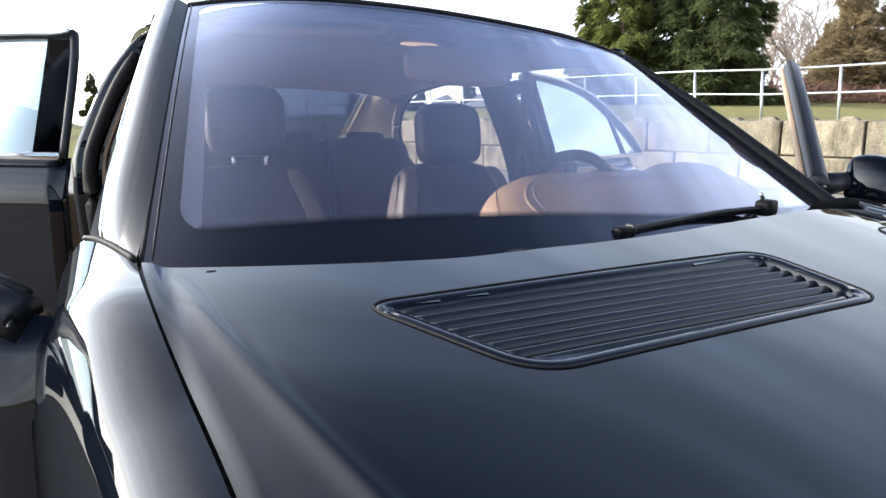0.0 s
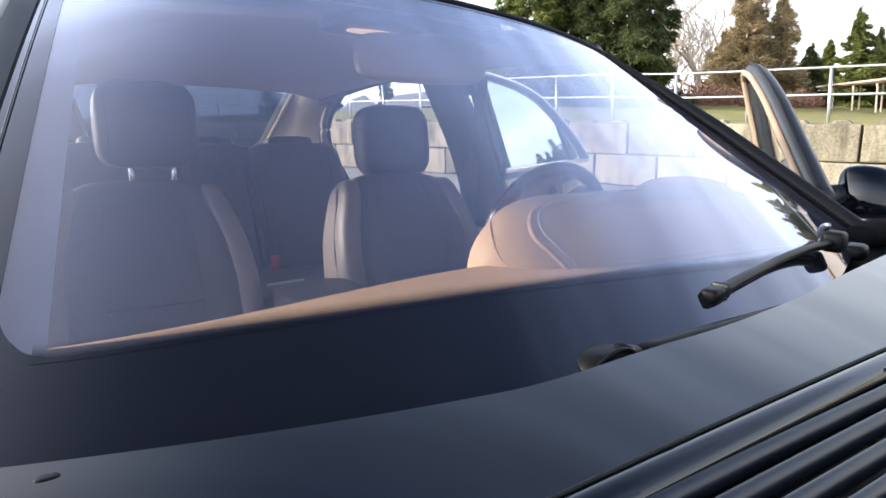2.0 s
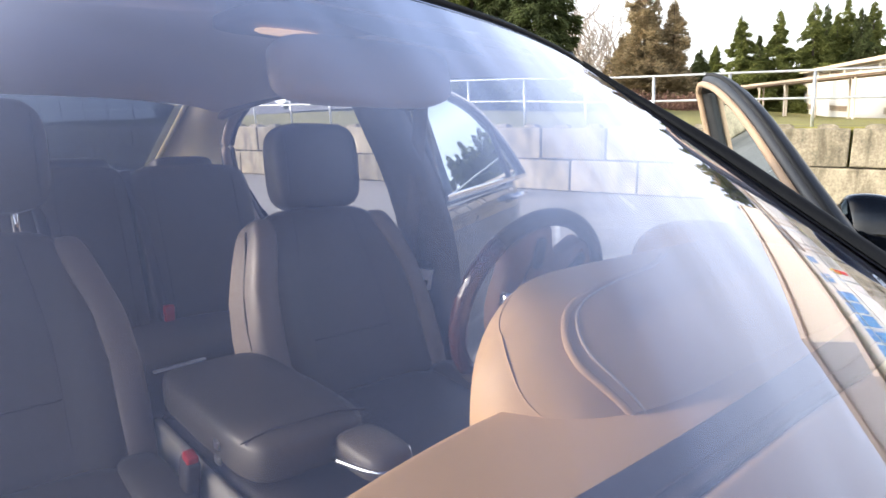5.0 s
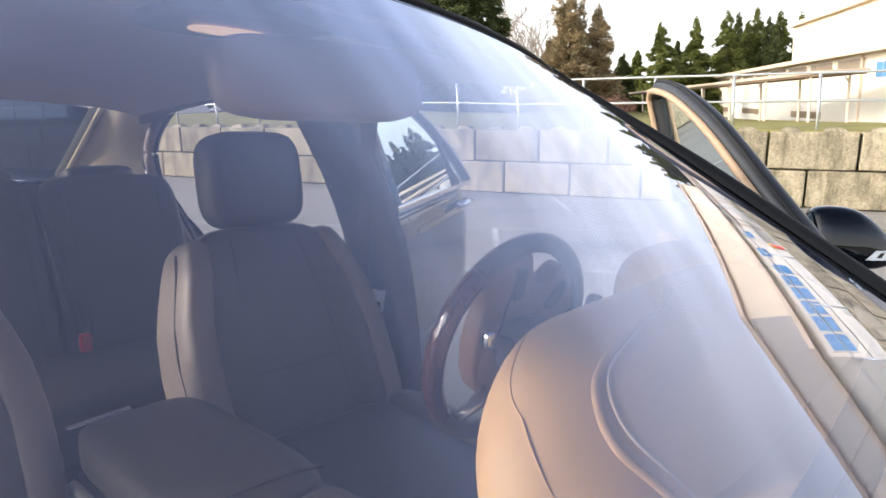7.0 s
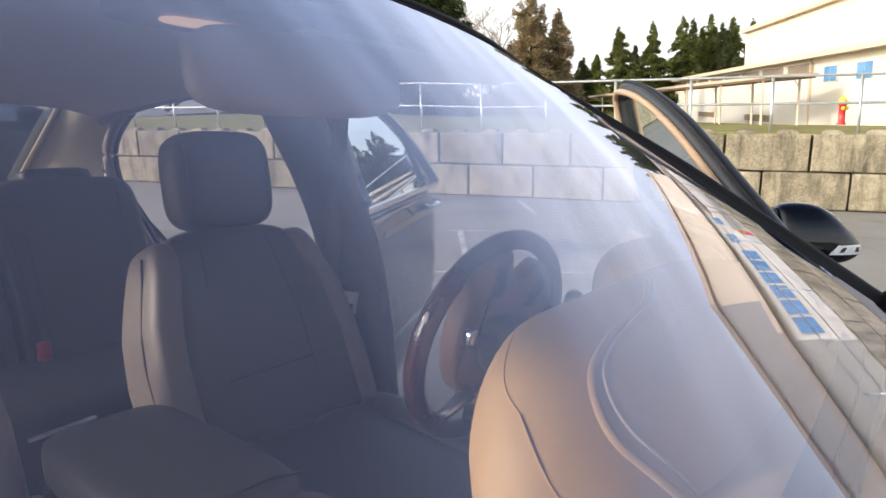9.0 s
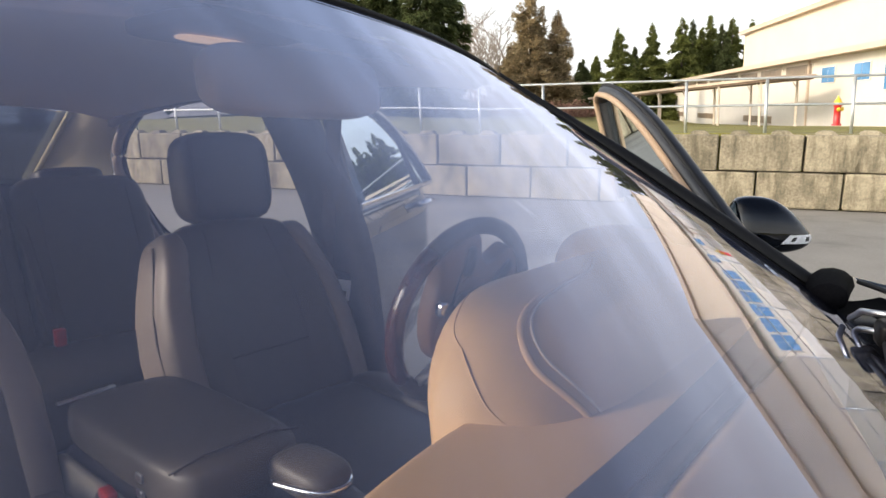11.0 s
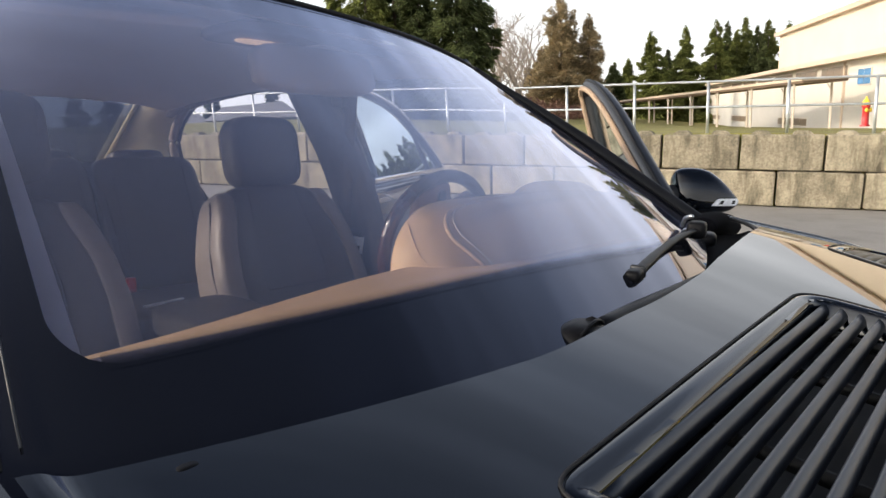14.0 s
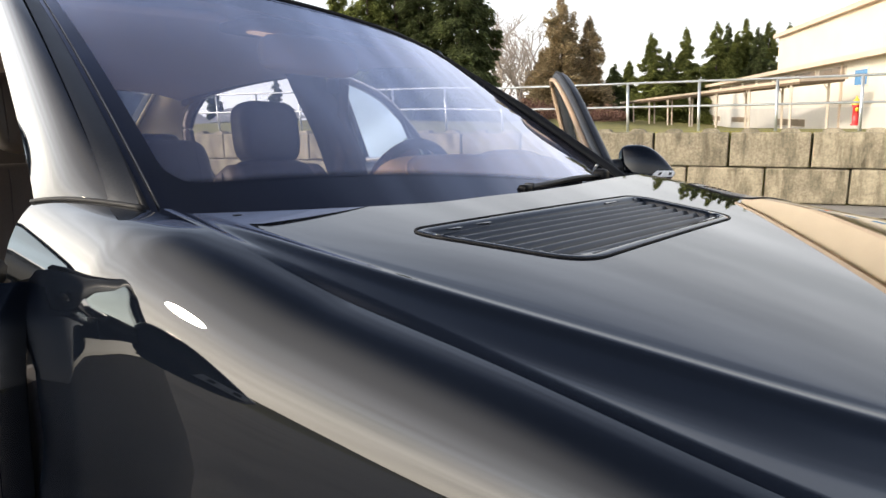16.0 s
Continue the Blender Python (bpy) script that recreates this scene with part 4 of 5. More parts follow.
def frit():
    """The printed black band round the windscreen's edge."""
    ca, ra, rv = 0.932, 0.055, 0.055
    outer = []
    n = 160
    outer += [(-1 + 2 * i / n, -0.04) for i in range(n)]
    outer += [(1.0, i / 70) for i in range(70)]
    outer += [(1 - 2 * i / n, 1.0) for i in range(n)]
    outer += [(-1.0, 1 - i / 70) for i in range(70)]

    def inner(a, v):
        # the nearest place of a box with rounded corners
        qa = max(-ca + ra, min(ca - ra, a))
        qv = max(curve(a, BAND_LOW) + rv, min(0.957 - rv, v))
        da, dv = (a - qa) / ra, (v - qv) / rv
        d = math.hypot(da, dv)
        # the band is narrower on the passenger's side
        b = qa + ra * da / d
        return (b * (1.027 if b < 0 else 1.0), qv + rv * dv / d)

    def fn(u, v):
        a, w = outer[int(round(u * len(outer))) % len(outer)]
        b, x = inner(a, w)
        return screen_point(b + (a - b) * v, x + (w - x) * v, 0.0005)
    return grid(fn, len(outer), 10, close_u=True)


part("windscreen_band", frit(), FRIT, car, "black printed band round the windscreen")


def fade(u, v):
    a = -0.93 + 1.80 * u
    return screen_point(a, curve(a, BAND_LOW) - 0.002 + 0.018 * v, 0.0008)


# fine printed dots that thin out upwards, too small to tell apart
bm = grid(fade, 120, 4)
bm.verts.index_update()
uv = bm.loops.layers.uv.new("height")
for f in bm.faces:
    for loop in f.loops:
        loop[uv].uv = (0.0, (loop.vert.index % 5) / 4)
part("dotted_edge", bm, FADE, screen, "fine black printed dots fading out")

# cowl between bonnet and glass
cowl = part("cowl", grid(lambda u, v: Vector(((2 * u - 1) * 0.845, hood_rear((2 * u - 1) * HW) - 0.05 + (curve((2 * u - 1) * HW, SCREEN_BASE) - hood_rear((2 * u - 1) * HW) + 0.06) * v, 0.970 - 0.016 * math.sin(math.pi * v))), 60, 8), COWL, car, "black plastic cowl channel")
part("cowl_wall", grid(lambda u, v: screen_point(-0.97 + 1.94 * u, 0.006) + Vector((0, 0.004 - 0.004 * v, -0.002 - 0.07 * v)), 60, 2), COWL, cowl, "black wall under the glass")
part("bonnet_seal", tube([Vector((x * HW / 40, hood_rear(x * HW / 40) + 0.002, 1.002)) for x in range(-39, 40)], 0.005, 8), RUBBER, car)

# ---- front wings ----
WING_LOW = 0.30


def wing_edge(y):
    return gap_x(y) + 0.32 * max(0.0, y - 0.462)


def wing_wide(y):
    return 0.886 + 0.15 * (max(-0.25, min(0.40, y)) - 0.1) - 0.10 * step(-y, 0.35, 1.0)


def wing_top(x, y):
    """Height of the wing's skin at a distance x from the middle, and its drop to the flank."""
    g = gap_x(y)
    wide = wing_wide(y)
    zt = hood_z(-g, min(y, 0.35)) - 0.002 + (0.080 * (y - 0.35) if y > 0.35 else 0)
    s = max(0.0, min(1.0, (x - g) / (wide - g)))
    return zt - 0.26 * (1 - (1 - s ** 3.0) ** (1 / 3.0))


def wing_point(sgn):
    def fn(u, v):
        y = 0.640 - 1.540 * u
        g = wing_edge(y)
        wide = wing_wide(y)
        low = WING_LOW
        d = 0.385 ** 2 - y * y
        if d > 0:
            low = max(low, 0.33 + math.sqrt(d))
        if v < 0.6:
            x = g + (wide - g) * math.sin(v / 0.6 * math.pi / 2) ** 0.85
            z = wing_top(x, y)
        else:
            t = (v - 0.6) / 0.4
            z0 = wing_top(wide, y)
            x = wide + 0.020 * math.sin(0.9 * math.pi * t)
            z = z0 + (low - z0) * t
        return Vector((sgn * x, y, z - (0.085 * step(y, -0.2, 0.45) if sgn > 0 else 0)))
    return fn


for sgn in (-1, 1):
    part("front_wing", grid(wing_point(sgn), 110, 64), PAINT, car, "glossy black front wing")
    part("wing_seal", grid(lambda u, v: Vector((sgn * (wing_edge(0.59 - 1.43 * u) - 0.055 + 0.062 * v), 0.59 - 1.43 * u, wing_top(gap_x(0.59 - 1.43 * u), 0.59 - 1.43 * u) - 0.016 - 0.006 * (1 - v) - (0.085 * step(0.59 - 1.43 * u, -0.2, 0.45) if sgn > 0 else 0))), 60, 3), RUBBER, car)

# ---- A pillars, roof, roof rails ----
def pillar(sgn):
    def fn(u, v):
        e = screen_point(sgn * 1.0, max(0.0, u), 0.0)
        if sgn > 0:
            # only the black seal of the driver's pillar stands over the glass
            q = math.pi * (0.95 - 1.2 * v)
            return e + Vector((0.022 + 0.022 * math.cos(q), 0.004 + 0.012 * v, 0.004 + 0.028 * math.sin(q))) * (1 - 0.65 * step(u, 0.45, 1.0))
        over = max(0.0, u - 1.0)
        u = min(u, 1.0)
        foot = Vector((-0.829 - 0.052 * v, 0.474 + 0.170 * v, 0))
        foot.z = wing_top(-foot.x, foot.y) - 0.014
        out = Vector((-(0.878 - 0.150 * u), e.y + 0.172 - 0.160 * u, e.z + 0.004 - 0.020 * u))
        p = e.lerp(out, v) + Vector((-0.010, -0.004, 0.022)) * math.sin(math.pi * v)
        p = foot.lerp(p, 1 - (1 - max(0.0, min(1.0, u / 0.16))) ** 2)
        p += Vector((-0.03, 1.6, 0.05)) * over
        return p
    return fn


for sgn in (-1, 1):
    part("a_pillar", grid(lambda u, v: pillar(sgn)((1.30 if sgn < 0 else 1.0) * u, v), 72, 14), PAINT if sgn < 0 else RUBBER, car, "glossy black windscreen pillar" if sgn < 0 else "black windscreen pillar with rubber seal")
    part("screen_trim", tube([screen_point(sgn * 1.0, i / 20, -0.001) for i in range(21)], 0.0040, 6, flat=0.8), RUBBER, car)
    part("pillar_lining", grid(lambda u, v: pillar(sgn)(0.05 + 0.95 * u, v) + Vector((-sgn * 0.035, 0.02, -0.035)) * (1 if sgn < 0 else 0.5), 16, 4), PILLAR, car, "taupe pillar lining")
for a in (-0.987,):
    part("screen_bead", tube([screen_point(a, 0.01 + 0.97 * i / 20, 0.0030) for i in range(21)], 0.0009, 6), TRIM, car)
part("pillar_gap", tube([Vector((-0.826 - 0.056 * v, 0.466 + 0.178 * v, wing_top(0.826 + 0.056 * v, 0.466 + 0.178 * v) + 0.001)) for v in (k / 16 for k in range(17))], 0.0035, 6), RUBBER, car)
part("pillar_strip", grid(lambda u, v: pillar(-1)(1.2 * u, 0.26 * v) + Vector((0, -0.0016, 0.0032)), 40, 6), TRIM, car, "matt black strip beside the glass")
part("pillar_lip", grid(lambda u, v: screen_point(-0.968 + 0.042 * v, 0.07 + 0.90 * u, 0.0) + Vector((0.0, 0.018 + 0.006 * v, -0.026 - 0.010 * v)), 20, 3), SKYLIT_LIP, car, "inner edge of the pillar, sky light painted into its colour")

part("pillar_foot", tube(smooth_line([(0.70, 0.665, 0.985), (0.80, 0.680, 0.985), (0.89, 0.688, 0.975), (0.97, 0.694, 0.963), (1.00, 0.697, 0.957)], 5), [0.030 + 0.012 * math.sin(math.pi * k / 20) for k in range(17)] + [0.030, 0.024, 0.016, 0.005], 12, flat=0.8), COWL, car, "black corner piece at the foot of the pillar")

part("header_seal", tube([screen_point(-1 + 0.05 * k, 1.0, 0.001) for k in range(41)], 0.0055, 8), RUBBER, car)

ROOF_Z = [(1.30, 1.478), (1.6, 1.500), (2.1, 1.508), (2.7, 1.492), (3.2, 1.445), (3.45, 1.412)]


def roof_point(u, v, drop=0.0):
    a = 2 * u - 1
    y0 = TOP_Y + 0.10 * a * a
    y = y0 + (3.42 - 0.10 * a * a - y0) * v
    w = 0.66 + 0.05 * math.sin(math.pi * min(1, v * 1.1)) - 0.05 * v
    z = curve(y - 0.10 * a * a * (1 - v), ROOF_Z) - 0.034 * a * a - 0.03 * a ** 6 + crown(a) * max(0.0, 1 - 2 * v)
    return Vector((a * w, y, z - drop))


part("roof", grid(lambda u, v: roof_point(u, v), 36, 44, 0.003), PAINT, car, "glossy black roof")
part("headliner", grid(lambda u, v: roof_point(u, 0.015 + 0.97 * v, 0.035), 30, 36), HEADLINER, car, "taupe cloth headliner")
for sgn in (-1, 1):
    line = [(sgn * 0.705, 1.44, 1.422), (sgn * 0.735, 1.8, 1.446), (sgn * 0.745, 2.2, 1.45), (sgn * 0.725, 2.7, 1.43), (sgn * 0.69, 3.1, 1.385), (sgn * 0.665, 3.35, 1.33)]
    part("roof_rail", tube(smooth_line(line, 6), 0.035, 10, flat=0.8), PAINT, car)
    part("roof_rail_lining", tube([p + Vector((-sgn * 0.03, 0, -0.012)) for p in smooth_line(line, 6)], 0.026, 8), PILLAR, car)

# ---- rear pillars, rear window, boot, flanks ----
def rear_glass(u, v):
    a = 2 * u - 1
    return Vector((a * (0.545 - 0.115 * v), 3.45 - 0.02 * a * a + 0.22 * v, 1.418 - 0.035 * a * a - 0.33 * v))


part("rear_window", grid(rear_glass, 20, 10), glass_mat("tinted_rear_glass", (0.055, 0.07, 0.095), (0.9, 0.95, 1.0), 0.09), car, "dark tinted rear window").visible_shadow = False
part("rear_header_trim", tube([rear_glass(k / 20, 0.03) + Vector((0, -0.03, -0.012)) for k in range(1, 20)], 0.0045, 6), CHROME, car, "thin bright trim over the rear window")
# the rear edge of the rear door's opening: y, z
REAR_EDGE = [(2.55, 1.442), (2.85, 1.432), (3.04, 1.418), (3.15, 1.388), (3.31, 1.297), (3.387, 1.197), (3.36, 1.085), (3.272, 0.99), (3.16, 0.886), (3.05, 0.74), (2.99, 0.50)]
for sgn in (-1, 1):
    edge = smooth_line([(sgn * (0.715 if z > 1.0 else 0.715 + 0.10 * (1.0 - z)), y, z) for y, z in REAR_EDGE], 5)
    part("door_seal", tube(edge, 0.017, 8), DARK_TRIM, car, "dark rubber door seal")
    part("opening_trim", tube([p + Vector((-sgn * 0.028, -0.004, 0)) for p in edge], 0.020, 8), PILLAR, car)
    half = edge[10:41]

    def cp(u, v):
        q = half[int(round(u * (len(half) - 1)))]
        top = Vector((sgn * 0.72, max(q.y, 3.0) + 0.010, q.z))
        low = Vector((sgn * (0.64 + 0.22 * step(1.42 - q.z, 0, 0.42)), 3.42 + 0.95 * step(1.42 - q.z, 0.0, 0.42), q.z))
        return top.lerp(low, v)
    part("c_pillar", grid(cp, 30, 8), PAINT, car)

    def cpi(u, v):
        a = rear_glass(0.5 + sgn * 0.5, v)
        q = half[int(round((0.25 + 0.62 * v) * (len(half) - 1)))]
        return a.lerp(q + Vector((-sgn * 0.045, 0.01, 0)), u) + Vector((-sgn * 0.012, -0.02, -0.004)) + Vector((-sgn * 0.02, -0.02, 0)) * math.sin(math.pi * u)
    lining = part("c_pillar_lining", grid(cpi, 14, 14), LINING, car, "tan rear pillar lining catching the sun")
    part("lining_edge", tube([rear_glass(0.5 + sgn * 0.5, i / 12) + Vector((-sgn * 0.020, -0.035, -0.004)) for i in range(13)], 0.014, 8, flat=0.7), SUNLIT_TRIM, lining, "cloth edge of the lining, sunlight painted into its colour")
part("parcel_shelf", grid(lambda u, v: Vector(((2 * u - 1) * 0.66, 3.12 + 0.82 * v, 1.035)), 6, 4, 0.01), LEATHER, car)
part("boot", grid(lambda u, v: Vector(((2 * u - 1) * (0.80 - 0.08 * v), 3.64 + 0.93 * v, 1.07 - 0.04 * v * v - 0.05 * (2 * u - 1) ** 4 - (0.5 * step(v, 0.85, 1.0)))), 20, 14, 0.004), PAINT, car)


FLANK_EDGE = [(0.30, 3.03), (0.50, 3.09), (0.74, 3.30), (0.886, 3.50), (0.99, 3.66), (1.085, 3.78)]


def flank(sgn):
    def fn(u, v):
        y = 3.02 + 1.52 * u
        low = 0.30
        d = 0.385 ** 2 - (y - 3.62) ** 2
        if d > 0:
            low = max(low, 0.33 + math.sqrt(d))
        x = 0.86 + 0.075 * math.sin(min(1, v * 2) * math.pi / 2) - 0.10 * step(u, 0.7, 1.0)
        z = 1.02 + (low - 1.02) * v
        front = curve(z, FLANK_EDGE)
        return Vector((sgn * x, front + (4.54 - front) * u, z))
    return fn


for sgn in (-1, 1):
    part("rear_wing", grid(flank(sgn), 30, 14, 0.004), PAINT, car)
    inner = smooth_line([(sgn * (0.75 if z > 1.0 else 0.75 + 0.10 * (1.0 - z)), y + 0.01, z) for y, z in REAR_EDGE[7:]], 5)

    def jamb(u, v):
        p = inner[int(round(u * (len(inner) - 1)))]
        return p.lerp(Vector((sgn * 0.86, curve(p.z, FLANK_EDGE), p.z)), v)
    part("door_jamb", grid(jamb, len(inner) - 1, 3), PAINT, car)
    part("sill", box(0.14, 2.45, 0.20, at(sgn * 0.86, 1.86, 0.29), 0.03), PAINT, car)
part("floor_pan", box(1.62, 4.2, 0.05, at(0, 1.9, 0.24), 0.01), CARPET, car)
part("boot_panel", grid(lambda u, v: Vector(((2 * u - 1) * 0.84, 4.56 - 0.16 * abs(2 * u - 1) ** 3 + 0.05 * math.sin(math.pi * v), 0.40 + 0.62 * v)), 20, 10), PAINT, car)
part("rear_bumper", grid(lambda u, v: Vector((0.87 * math.cos(math.pi * (1 - u)), 4.35 + 0.30 * math.sin(math.pi * u) ** 0.5, 0.30 + 0.55 * v)), 20, 6, 0.01), PAINT, car)
part("front_bumper", grid(lambda u, v: Vector((0.86 * math.cos(math.pi * (1 - u)), -0.82 - 0.26 * math.sin(math.pi * u) ** 0.5, 0.24 + 0.36 * v)), 24, 6, 0.01), PAINT, car)
part("radiator_grille", grid(lambda u, v: Vector(((2 * u - 1) * 0.30, -1.03 + 0.04 * v, 0.50 + 0.25 * v)), 8, 8, 0.02), CHROME, car)
for sgn in (-1, 1):
    part("headlight", soft_box(0.36, 0.30, 0.16, 3, at(sgn * 0.60, -0.85, 0.66)), LAMP_LENS, car)
    part("tail_light", soft_box(0.10, 0.30, 0.22, 3, at(sgn * 0.80, 4.45, 0.86)), RED, car)


def wheel(x, y):
    sg = 1 if x > 0 else -1
    bm = bmesh.new()
    prof = [(0.22, -0.11), (0.30, -0.12), (0.335, -0.09), (0.345, 0), (0.335, 0.09), (0.30, 0.12), (0.22, 0.11)]
    rings = [[bm.verts.new((x + dx, y + r * math.cos(a), 0.345 + r * math.sin(a))) for r, dx in prof] for a in (2 * math.pi * k / 36 for k in range(36))]
    for k in range(36):
        for i in range(len(prof) - 1):
            bm.faces.new((rings[k][i], rings[k][i + 1], rings[(k + 1) % 36][i + 1], rings[(k + 1) % 36][i]))
    t = part("wheel", bm, RUBBER, car, "black tyre on alloy rim")
    rb = bmesh.new()
    for k in range(10):
        a = 2 * math.pi * k / 10
        tube([(x + sg * 0.09, y + 0.05 * math.cos(a), 0.345 + 0.05 * math.sin(a)), (x + sg * 0.08, y + 0.22 * math.cos(a), 0.345 + 0.22 * math.sin(a))], 0.02, 6, rb)
    tube([(x + sg * 0.08, y + 0.225 * math.cos(2 * math.pi * k / 36), 0.345 + 0.225 * math.sin(2 * math.pi * k / 36)) for k in range(36)], 0.016, 6, rb, True)
    part("rim", rb, SATIN, t)


for x in (-0.775, 0.775):
    for y in (0.0, 3.62):
        wheel(x, y)

# ---- cabin ----
def seat(cx, cy, raise_head=0.0):
    """A front seat with its backrest's foot at cy."""
    base = part("front_seat", soft_box(0.50, 0.60, 0.20, 5, at(cx, cy - 0.30, 0.47) @ pose(0, 0, 0, 5, 0, 0)), LEATHER, car, "grey-brown leather front seat")
    for sx in (-1, 1):
        part("cushion_bolster", soft_box(0.10, 0.56, 0.15, 4, at(cx + sx * 0.225, cy - 0.31, 0.515) @ pose(0, 0, 0, 5, 0, 0), 16, 14), LEATHER, base)
    W, D, H, N = 0.550, 0.17, 0.64, 5.0

    def shape(p):
        k = p.z / H + 0.5
        p.x *= 1.0 - 0.26 * step(k, 0.52, 1.02)
        if p.y < 0:
            p.y += -0.032 * step(abs(p.x), 0.11, 0.19) * (1 - 0.6 * step(k, 0.6, 1.0)) + 0.014
        return p

    def face(x, z, lift=0.0):
        r = 1 - abs(x / (W / 2)) ** N - abs(z / (H / 2)) ** N
        p = shape(Vector((x, -D / 2 * max(0.02, r) ** (1 / N), z)))
        p.y -= lift
        return p
    tilt = pose(cx, cy + 0.02, 0.46, -24, 0, 0) @ at(0, 0, 0.30)
    part("backrest", soft_box(W, D, H, N, tilt, 56, 40, dent=shape), LEATHER, base)

    def side(sx):
        def fn(p):
            k = p.z / 0.61 + 0.5
            p.x -= sx * (0.062 * step(k, 0.52, 1.04))
            return p
        return fn
    for sx in (-1, 1):
        b = part("side_bolster", soft_box(0.080, 0.205, 0.605, 4.2, tilt @ at(sx * 0.250, -0.004, -0.010), 20, 30, dent=side(sx)), BOLSTER, base, "taupe leather side of the seat")
        line = [tilt @ (at(sx * 0.250, -0.004, -0.010) @ side(sx)(Vector((sx * 0.0385, -0.038 + 0.012 * z, z)))) for z in (-0.27 + 0.06 * i for i in range(10))]
        part("bolster_seam", tube(line, 0.0032, 6), DARK_TRIM, b)
        for off in (0.0,):
            part("seam", tube([tilt @ face(sx * (0.125 + off), -0.29 + 0.0575 * i, 0.0005) for i in range(11)], 0.0024, 6), SEAM, base)
    part("cross_seam", tube([tilt @ face(-0.125 + 0.025 * i, -0.065, 0.0005) for i in range(11)], 0.0024, 6), SEAM, base)
    hm = pose(cx + 0.050, cy + 0.335 + 0.4 * raise_head, 1.148 + raise_head, -8, 0, 0)
    head = part("headrest", soft_box(0.292, 0.125, 0.262, 4.2, hm, 32, 20), LEATHER, base)
    for sx in (-0.115, 0.115):
        part("headrest_seam", tube([hm @ Vector((sx, -0.0625 * max(0.02, 1 - abs(sx / 0.146) ** 4.2 - abs(z / 0.131) ** 4.2) ** (1 / 4.2) - 0.0004, z)) for z in (-0.115 + 0.023 * i for i in range(11))], 0.0024, 6), DARK_TRIM, head)
    for sx in (-0.055, 0.065):
        part("headrest_post", tube([(cx + 0.050 + sx, cy + 0.30, 0.96), (cx + 0.050 + sx, cy + 0.33, 1.10 + raise_head)], 0.008, 8), CHROME, base, "chrome headrest post")
    return base


seat(0.397, 1.86)
seat(-0.45, 1.86, 0.045)
rear = part("rear_bench", soft_box(1.30, 0.55, 0.22, 6, at(0, 2.72, 0.45)), LEATHER, car, "grey-brown leather rear bench")
for x, w in ((-0.395, 0.48), (0.395, 0.48), (0.0, 0.30)):
    m = pose(x, 3.01, 0.785, -20, 0, 0)
    bb = part("bench_backrest", soft_box(w, 0.16, 0.68, 7, m, 32, 22), LEATHER, rear)
    for sx in (-1, 1):
        part("seam", tube([m @ Vector((sx * w * 0.33, -0.080, -0.28 + 0.056 * i)) for i in range(11)], 0.0024, 6), SEAM, bb)
for x in (-0.40, 0.0, 0.40):
    part("bench_headrest", soft_box(0.24, 0.12, 0.085, 4, pose(x, 3.17, 1.105, -10, 0, 0)), DARK_TRIM, rear)
for x in (-0.16, 0.16):
    rb = part("rear_belt", tube([(x, 3.10, 1.10), (x + 0.01, 2.985, 0.95), (x + 0.025, 2.90, 0.72), (x + 0.03, 2.84, 0.58)], 0.020, 6, flat=0.15), DARK_TRIM, rear)
    part("belt_buckle", box(0.035, 0.03, 0.06, at(x + 0.03, 2.80, 0.60), 0.006), RED, rb, "red belt release button")

# dashboard
def dash_edge(x):
    return 0.905 - 0.11 * step(-x, 0.10, 0.75) + 0.02 * step(x, 0, 0.5)


def slot_front(x):
    return 0.660 + 0.012 * step(x, -0.5, 0.3) + 0.05 * max(0.0, abs(x) - 0.4)


def slot_rear(x):
    return 0.719 + 0.072 * (x + 0.05) ** 2


def dash_point(u, v):
    x = (2 * u - 1) * 0.79
    yf = curve(x, SCREEN_BASE) + 0.050
    y = yf + (dash_edge(x) - yf) * v
    z = 0.950 + 0.026 * step(v, 0.0, 0.55) - 0.075 * step(v, 0.90, 1.0) ** 2
    z -= 0.016 * step(y, slot_front(x) - 0.012, slot_front(x) + 0.012) * step(slot_rear(x) + 0.003 - y, 0.0, 0.030)
    return Vector((x, y, z))


def dash_z(x, y):
    yf = curve(x, SCREEN_BASE) + 0.050
    return dash_point((x / 0.79 + 1) / 2, (y - yf) / (dash_edge(x) - yf)).z


part("dashboard", grid(dash_point, 90, 150, 0.02), DASH, car, "tan soft-touch dashboard top")


def slot_point(u, v):
    x = -0.765 + 1.45 * u
    a, b = slot_front(x) + 0.003, slot_rear(x) + 0.001
    y = a + max(0.012, b - a) * v
    return Vector((x, y, dash_z(x, y) + 0.0035))


slot = part("defroster_slot", grid(slot_point, 60, 14), SLOT, car, "defroster channel along the dash, shade painted into its dark taupe")
part("slot_bead", tube([slot_point(k / 40, 0.50) + Vector((0, 0, 0.001)) for k in range(41)], 0.0016, 6), BELT, slot)
part("slot_gap", tube([slot_point(k / 40, 0.06) + Vector((0, 0, 0.0015)) for k in range(41)], 0.0035, 6), SEAM, slot)
part("dash_front", grid(lambda u, v: Vector(((2 * u - 1) * 0.74, dash_edge((2 * u - 1) * 0.74) + 0.01 + 0.05 * v, 0.92 - 0.36 * v)), 20, 6, 0.02), DARK_TRIM, car)


HX, HY, HC, HD, HN = 0.300, 0.900, 0.435, 0.142, 5.0


def slant(x, y):
    """The hood's end towards the passenger is cut off at an angle."""
    return (0.45 * min(0.0, y - HY) - 1.0 * max(0.0, y - HY)) * step((HX - x) / HC, 0.2, 1.0)


